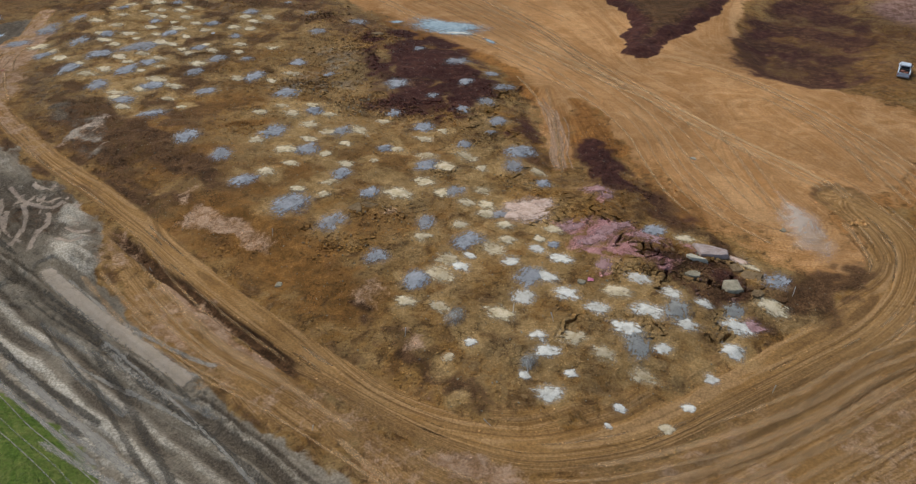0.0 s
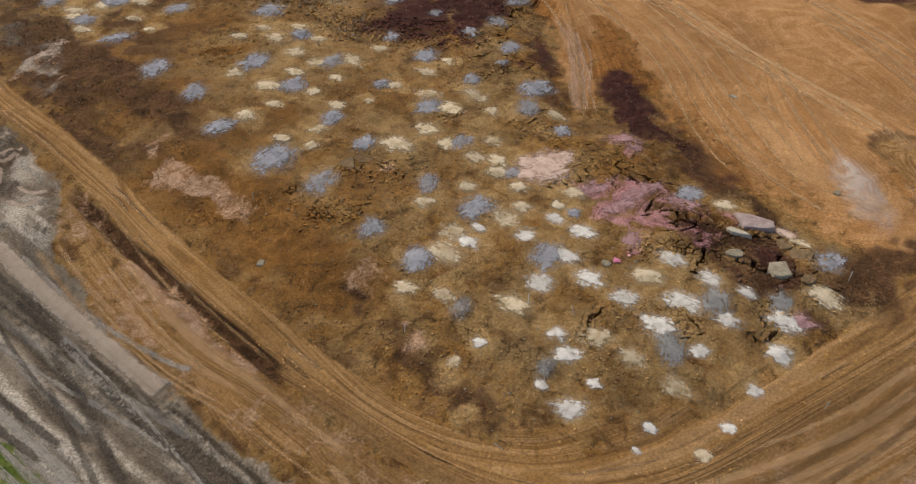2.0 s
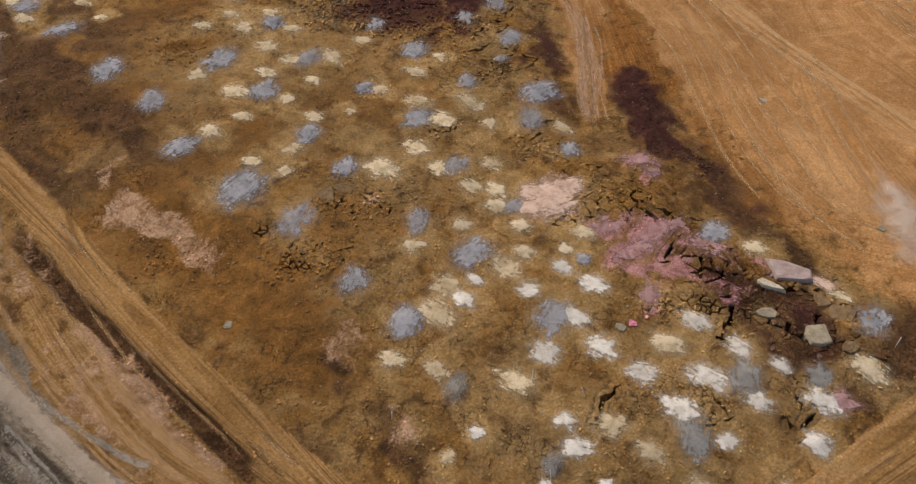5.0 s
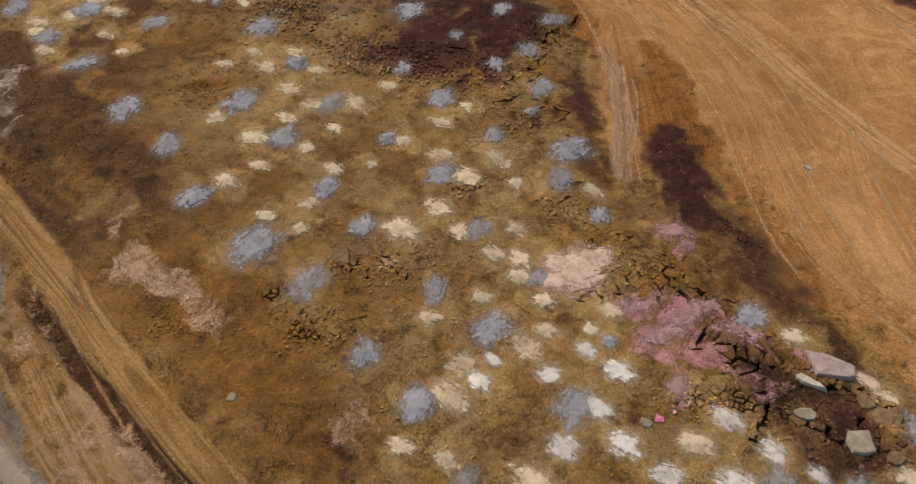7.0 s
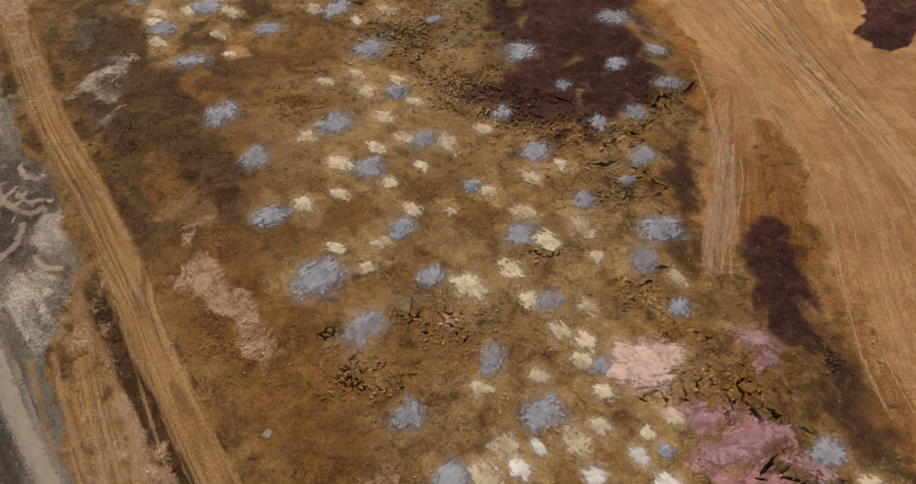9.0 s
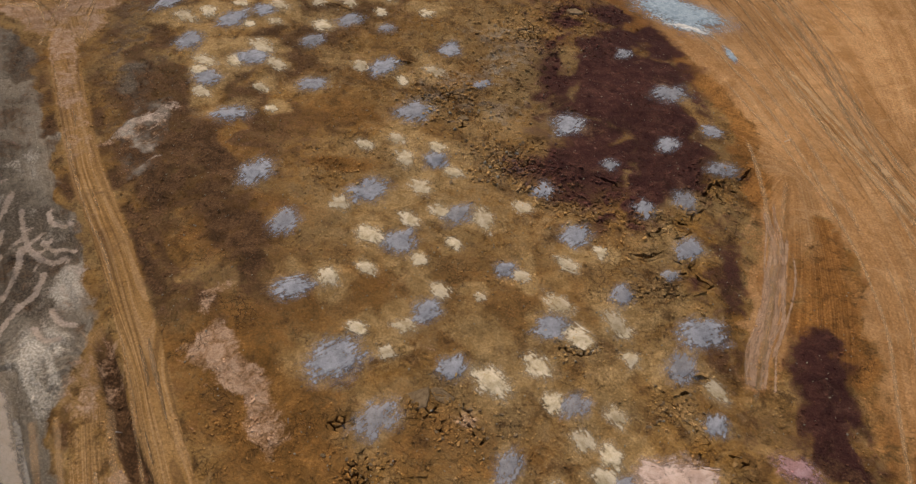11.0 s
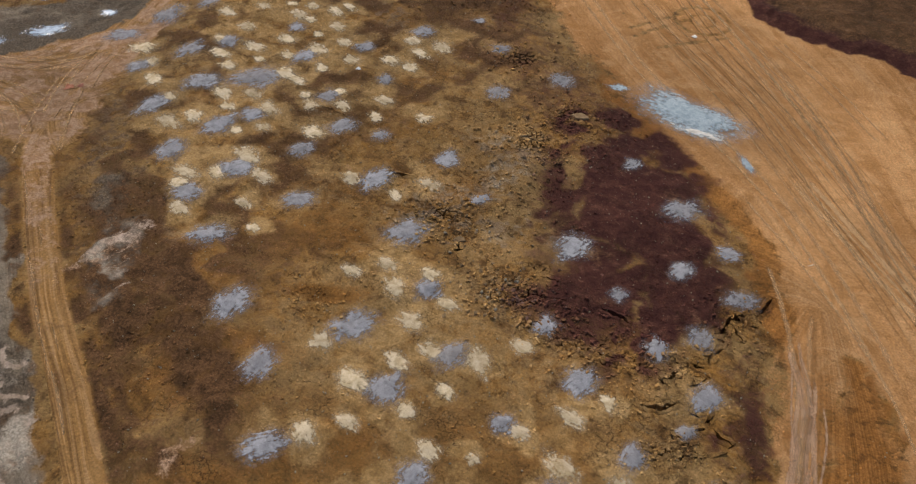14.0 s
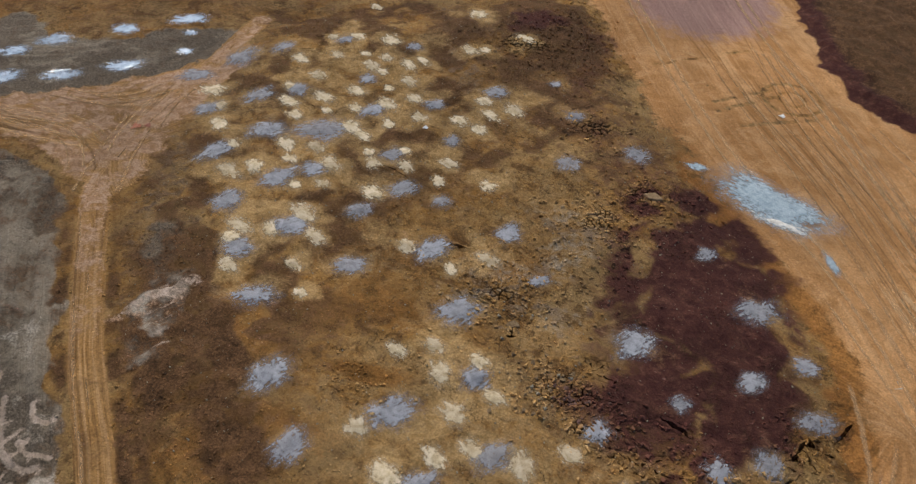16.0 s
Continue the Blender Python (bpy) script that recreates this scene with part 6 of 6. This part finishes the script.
# clusters of rubble: middle, spread, number, largest size
CLUSTERS = [(13, 81, 5, 45, 0.5), (21.5, 71, 5, 60, 0.5), (-15.4, 73.4, 3, 70, 0.5), (-10.4, 80.4, 4, 90, 0.5), (27, 66, 4.5, 60, 0.6), (6, 88, 3, 60, 0.5), (-3.2, 91, 3, 70, 0.45), (16, 68.4, 2.6, 60, 0.5), (-16.8, 112.6, 4.5, 260, 0.65), (-19, 146, 6, 280, 0.65), (-26.4, 121, 7, 260, 0.6), (-22, 138, 6, 220, 0.7), (-11, 110, 5, 160, 0.7), (-1, 110, 4, 90, 0.7), (5, 118, 4, 80, 0.6), (-48, 172, 9, 200, 0.65), (-44, 184, 8, 140, 0.65), (-34.4, 104, 4, 130, 0.5)]
CLUSTERS += [(-38, 174, 10, 160, 0.65), (-30, 157, 6, 110, 0.8), (-5, 109, 7, 130, 0.6), (2.4, 101, 3, 80, 0.5), (-20.2, 129, 7, 140, 0.6), (10, 56, 6, 120, 0.35), (-28.6, 73.6, 3, 40, 0.4), (-12.8, 96.6, 4, 70, 0.4), (-50, 92, 8, 110, 0.4), (47.8, 79.4, 0.8, 40, 0.7), (15.5, 60.1, 4, 80, 0.35), (-38, 128, 12, 150, 0.45), (22.5, 87, 4, 60, 0.5), (-4, 76, 8, 120, 0.35), (-62, 106, 8, 90, 0.4)]


def scatter(seed, keep):
    r = random.Random(seed)
    out = []
    for cx, cy, spread, count, largest in CLUSTERS:
        for _ in range(int(count * keep)):
            x, y = cx + r.gauss(0, spread * 0.55), cy + r.gauss(0, spread * 0.45)
            out.append((x, y, 0.10 + (largest - 0.10) * r.random() ** 3, r.uniform(0, 360), r.uniform(-25, 25), r.uniform(-25, 25)))
    return out


loose = [p for p in scatter(5, 1.0) if p[2] > 0.24 and 55 < p[1] < 123 and -40 < p[0] < 34][:300]
lz, lm, _ = surface([p[0] for p in loose], [p[1] for p in loose])
for i, (x, y, size, a, b, c) in enumerate(loose):
    tone = "maroon" if lm["maroon"][i] > 0.45 else "pale" if i % 6 == 0 else "brown"
    ob = new("rock", ROCK_MESHES[tone, i % 6])
    ob.matrix_basis = pose(x, y, lz[i] + 0.12 * size, b, c, a) @ Matrix.Scale(size, 4)
    tagged(ob, {"maroon": "angular dark maroon rock on blasted ground", "pale": "angular pale rock on blasted ground", "brown": "angular brown rock on blasted ground"}[tone], "rock", "loose rocks")


def build_rubble(name, label, places, lighter, material=None):
    """Many small stones in one mesh, coloured as the ground round them."""
    shapes = []
    for v in range(8):
        bm = rock_shape(50 + v, 0.75)
        bm.verts.index_update()
        shapes.append((np.array([v.co for v in bm.verts]), np.array([[v.index for v in f.verts] for f in bm.faces])))
        bm.free()
    px, py = np.array([p[0] for p in places]), np.array([p[1] for p in places])
    z, m, flow = surface(px, py)
    verts, faces, count, base = [], [], [], 0
    for i, (x, y, size, a, b, c) in enumerate(places):
        v, f = shapes[i % 8]
        turn = np.array(Euler((radians(b), radians(c), radians(a))).to_matrix())
        verts.append(v @ turn.T * size + (x, y, z[i] + 0.18 * size))
        faces.append(f + base)
        base += len(v)
        count.append(len(v))
    many = {q: np.repeat(m[q] * lighter.get(q, 1.0), count) for q in MASKS}
    me = mesh_from(name, np.concatenate(verts), np.concatenate(faces), material or STONE, many, np.repeat(flow, count, 0), False)
    tagged(new(name, me), label, "rubble", kind="stuff")


r = random.Random(9)
small = [p for p in scatter(6, 2.2)]
tries = [(r.uniform(-86, 42), r.uniform(46, 195)) for _ in range(70000)]
deep = inside(np.array([t[0] for t in tries]), np.array([t[1] for t in tries]), outline(FIELD), 10)
thick = fbm(np.array([t[0] for t in tries]), np.array([t[1] for t in tries]), 9, 3)
for (x, y), d, t in zip(tries, deep, thick):
    if d > -0.5 and t > r.uniform(0.42, 0.60):
        small.append((x, y, 0.07 + 0.26 * r.random() ** 3, r.uniform(0, 360), r.uniform(-30, 30), r.uniform(-30, 30)))
build_rubble("rubble", "small angular stones strewn over the blasted field", small, {})
clods = []
for pts, wide, count in ((ROAD_WEST, 3.6, 900), (DITCH, 1.2, 260), (SOUTH_BAND, 2.2, 200)):
    p = curve_points(pts, False, 10)
    for _ in range(count):
        q = p[r.randrange(len(p))]
        a, d = r.uniform(0, 6.28), wide * (0.75 + 0.5 * r.random())
        clods.append((q[0] + d * math.cos(a), q[1] + d * math.sin(a), 0.07 + 0.28 * r.random() ** 2.5, r.uniform(0, 360), r.uniform(-30, 30), r.uniform(-30, 30)))
pebbles = [(x, y, 0.06 + 0.20 * r.random() ** 4, r.uniform(0, 360), 0, 0) for x, y in tries[:15000]]
deep = deep[:15000]
pebbles = [p for p, d in zip(pebbles, deep) if d > 0]
build_rubble("pebbles", "small pale stones strewn over the blasted field", pebbles, {}, ROCKS["pale"])
build_rubble("clods", "earth clods along the edges of the haul road", clods, {})


# ---- grass of the meadow ----
def build_grass():
    k = Nodes("meadow_grass")
    rnd = k.add("ShaderNodeNewGeometry").outputs["Random Per Island"]
    c = k.mix(rnd, (0.090, 0.150, 0.026), (0.190, 0.230, 0.065))
    mat = k.done(k.grain(c, k.step(k.noise(0.4), 0.3, 0.7, (0.75, 1.25))), 0.8, 0.2)
    q = random.Random(12)
    x = np.array([q.uniform(-64, -18) for _ in range(9000)])
    y = np.array([q.uniform(34, 68) for _ in range(9000)])
    d = inside(x, y, outline(MEADOW), 8)
    on = d + 2.0 * (fbm(x, y, 3) - 0.5) > np.array([q.uniform(-0.6, 1.0) for _ in x])
    x, y = x[on], y[on]
    z, _, _ = surface(x, y)
    verts, faces = [], []
    for i in range(len(x)):
        a, h, w = q.uniform(0, 6.28), q.uniform(0.04, 0.11), q.uniform(0.05, 0.10)
        ca, sa_ = math.cos(a), math.sin(a)
        lean = q.uniform(0.02, 0.16)
        n = len(verts)
        verts += [(x[i] - w * ca, y[i] - w * sa_, z[i] - 0.02), (x[i] + w * ca, y[i] + w * sa_, z[i] - 0.02), (x[i] + lean * sa_, y[i] - lean * ca, z[i] + h), (x[i] + 0.6 * w * ca - lean * sa_, y[i] + 0.6 * w * sa_ + lean * ca, z[i] + 0.7 * h)]
        faces += [(n, n + 1, n + 2), (n + 1, n + 3, n)]
    tagged(new("meadow_grass", mesh_from("meadow_grass", verts, faces, mat)), "short green meadow grass at the edge of the site", "grass", kind="stuff")


build_grass()
for v in (13.3, 12.1, 11.2):
    ribbon("furrow", "thin pale bare furrow in green meadow grass", "furrow", TRACK_GREY, [(x, (v - 0.6 * x) / 0.8 + 0.15 * math.sin(x + v)) for x in (-48, -44, -40, -36, -32, -28)], 0.05, 0.06, "structure")


# ---- the pickup truck ----
def box(x0, x1, y0, y1, z0, z1, bevel=0.0, taper=None):
    """A box; taper: (front, rear, side) metres by which its top draws in."""
    bm = bmesh.new()
    bmesh.ops.create_cube(bm, size=1)
    for v in bm.verts:
        high = v.co.z > 0
        v.co = ((x0 + x1) / 2 + v.co.x * (x1 - x0), (y0 + y1) / 2 + v.co.y * (y1 - y0), (z0 + z1) / 2 + v.co.z * (z1 - z0))
        if high and taper:
            f, b, s = taper
            v.co.y += -f if v.co.y > (y0 + y1) / 2 else b
            v.co.x += -s if v.co.x > (x0 + x1) / 2 else s
    if bevel:
        bmesh.ops.bevel(bm, geom=bm.edges[:], offset=bevel, segments=2, affect="EDGES")
    return bm


def tube(radius, length, n=20, at=(0, 0, 0)):
    bm = bmesh.new()
    bmesh.ops.create_cone(bm, cap_ends=True, segments=n, radius1=radius, radius2=radius, depth=length, matrix=Matrix.Translation(at) @ Matrix.Rotation(radians(90), 4, "Y"))
    return bm


def build_pickup(x, y, turn):
    paint = plain_material("white_car_paint", (0.62, 0.66, 0.70), (0.72, 0.76, 0.80), 1.5, 0.3, 0, 0.5, 0.02)
    glass = plain_material("dark_glass", (0.02, 0.025, 0.03), (0.03, 0.035, 0.04), 2, 0.08, 0, 0.6, 0.0)
    rubber = plain_material("black_rubber", (0.02, 0.02, 0.02), (0.035, 0.035, 0.035), 8, 0.8, 0, 0.2, 0.1)
    steel = plain_material("grey_steel", (0.35, 0.36, 0.38), (0.45, 0.46, 0.48), 6, 0.35, 0.9, 0.5, 0.05)
    red = plain_material("red_brown_crate", (0.30, 0.10, 0.06), (0.38, 0.16, 0.10), 6, 0.7, 0, 0.3, 0.1)
    lamp = plain_material("red_lamp", (0.35, 0.02, 0.02), (0.45, 0.03, 0.03), 6, 0.2, 0, 0.5, 0.0)
    top = tagged(new("pickup_truck"), "white crew-cab pickup truck with a loaded open bed", "pickup truck")
    body = part("body", box(-0.98, 0.98, -2.8, 2.8, 0.45, 0.98, 0.09), paint, top)
    part("bonnet", box(-0.9, 0.9, 1.35, 2.75, 0.94, 1.18, 0.08, (0.12, 0.0, 0.06)), paint, top)
    part("cab", box(-0.93, 0.93, -0.75, 1.45, 0.94, 1.86, 0.07, (0.62, 0.14, 0.16)), paint, top)
    ws = bmesh.new()
    for q in ((-0.80, 1.40, 1.06), (0.80, 1.40, 1.06), (0.68, 0.93, 1.76), (-0.68, 0.93, 1.76)):
        ws.verts.new(q)
    ws.faces.new(ws.verts)
    bmesh.ops.solidify(ws, geom=ws.faces[:], thickness=-0.03)
    part("windscreen", ws, glass, top)
    part("rear_window", box(-0.68, 0.68, -0.72, -0.64, 1.24, 1.70, 0.01), glass, top)
    for sx in (-1, 1):
        for y0, y1 in ((-0.5, 0.14), (0.22, 0.86)):
            part("side_window", box(sx * 0.86 - 0.03, sx * 0.86 + 0.03, y0, y1, 1.22, 1.66, 0.01), glass, top)
        part("bed_side", box(sx * 0.90 - 0.07, sx * 0.90 + 0.07, -2.75, -0.8, 0.94, 1.30, 0.03), paint, top)
        part("mirror", box(sx * 1.08 - 0.11, sx * 1.08 + 0.11, 0.85, 1.0, 1.2, 1.42, 0.03), paint, top)
        part("tail_lamp", box(sx * 0.88 - 0.06, sx * 0.88 + 0.06, -2.84, -2.78, 0.78, 1.1, 0.01), lamp, top)
        for yy in (-1.75, 1.75):
            wheel = part("wheel", tube(0.41, 0.27, 22, (sx * 0.86, yy, 0.41)), rubber, top)
            part("rim", tube(0.24, 0.29, 16, (sx * 0.86, yy, 0.41)), steel, wheel)
    part("tailgate", box(-0.9, 0.9, -2.82, -2.72, 0.92, 1.28, 0.03), paint, top)
    part("bed_floor", box(-0.84, 0.84, -2.72, -0.8, 0.9, 0.99, 0.0), rubber, top, "dark bed liner")
    part("rear_bumper", box(-0.95, 0.95, -2.98, -2.82, 0.5, 0.68, 0.04), steel, top)
    part("front_bumper", box(-0.97, 0.97, 2.78, 2.93, 0.48, 0.74, 0.04), steel, top)
    part("toolbox", box(-0.8, 0.8, -1.2, -0.85, 0.99, 1.36, 0.03), rubber, top, "black toolbox behind the cab")
    z = float(level([x], [y])[0])
    top.matrix_basis = pose(x, y, z + 0.02, 0, 0, turn)
    m = top.matrix_basis
    for dx, dy, a, s in ((-0.3, -1.7, 10, 1.0), (0.35, -2.0, -20, 0.8), (0.1, -2.4, 40, 0.7)):
        bm = box(-0.3 * s, 0.3 * s, -0.24 * s, 0.24 * s, 0, 0.32 * s, 0.02)
        me = bpy.data.meshes.new("crate")
        bm.to_mesh(me)
        bm.free()
        me.materials.append(red)
        ob = new("crate", me)
        ob.matrix_basis = m @ pose(dx, dy, 0.995, 0, 0, a)
        tagged(ob, "red-brown crate lying in the bed of a pickup", "crate", "crates")


build_pickup(76.3, 130.3, -28)


# ---- stakes and scraps ----
LATH = plain_material("pale_lath", (0.60, 0.56, 0.48), (0.72, 0.69, 0.62), 10, 0.8, 0, 0.2, 0.1)
bm = box(-0.045, 0.045, -0.02, 0.02, -0.15, 1.15, 0.006)
for v in bm.verts:
    if v.co.z < -0.1:
        v.co.x *= 0.2
lath = bpy.data.meshes.new("survey_stake")
bm.to_mesh(lath)
bm.free()
lath.materials.append(LATH)
q = random.Random(77)
for x, y in [(-36.7, 69.9), (12.0, 131.0), (-23.6, 75), (-6.6, 57.8), (4.4, 60.9), (34.6, 64.7), (8.5, 59.5), (-14.2, 46.2), (1.9, 46.8), (28.2, 50.8), (12.3, 131.8), (5.5, 53)]:
    ob = new("survey_stake", lath)
    ob.matrix_basis = pose(x, y, float(level([x], [y])[0]), q.uniform(-35, 35), q.uniform(-35, 35), q.uniform(0, 180))
    tagged(ob, "thin pale wooden survey stake leaning in the earth", "stake", "survey stakes")


def scrap(name, label, category, colour, x, y, size, seed):
    r = random.Random(seed)
    bm = bmesh.new()
    bmesh.ops.create_grid(bm, x_segments=6, y_segments=5, size=0.5)
    for v in bm.verts:
        v.co = (v.co.x * size * (1 + r.uniform(-0.2, 0.2)), v.co.y * size * 0.7 * (1.2 - v.co.x), 0.08 + 0.12 * r.random() * size)
    bmesh.ops.solidify(bm, geom=bm.faces[:], thickness=0.02)
    me = bpy.data.meshes.new(name)
    bm.to_mesh(me)
    bm.free()
    me.materials.append(plain_material(name, colour, tuple(c * 1.25 for c in colour), 3, 0.7, 0, 0.3, 0.2))
    ob = new(name, me)
    ob.matrix_basis = pose(x, y, float(level([x], [y])[0]), 0, 0, r.uniform(-40, 40))
    tagged(ob, label, category)


scrap("pink_tarp", "crumpled bright pink scrap of sheeting on brown ground", "tarp scrap", (0.62, 0.20, 0.30), 13.1, 66.4, 0.62, 3)
scrap("white_bag", "small crumpled white bag on the blasted field", "bag", (0.70, 0.70, 0.68), -49.4, 143.7, 0.6, 4)
scrap("white_bag", "small crumpled white bag on tan earth", "bag", (0.66, 0.62, 0.55), -7.9, 177.2, 0.8, 5)
scrap("rusty_sheet", "crumpled rust-red metal sheet on a trampled track", "scrap metal", (0.28, 0.10, 0.05), -82.0, 124.3, 1.1, 6)
scrap("rusty_sheet", "bent rust-red metal strip on a trampled track", "scrap metal", (0.26, 0.09, 0.05), -80.9, 125.2, 0.8, 8)
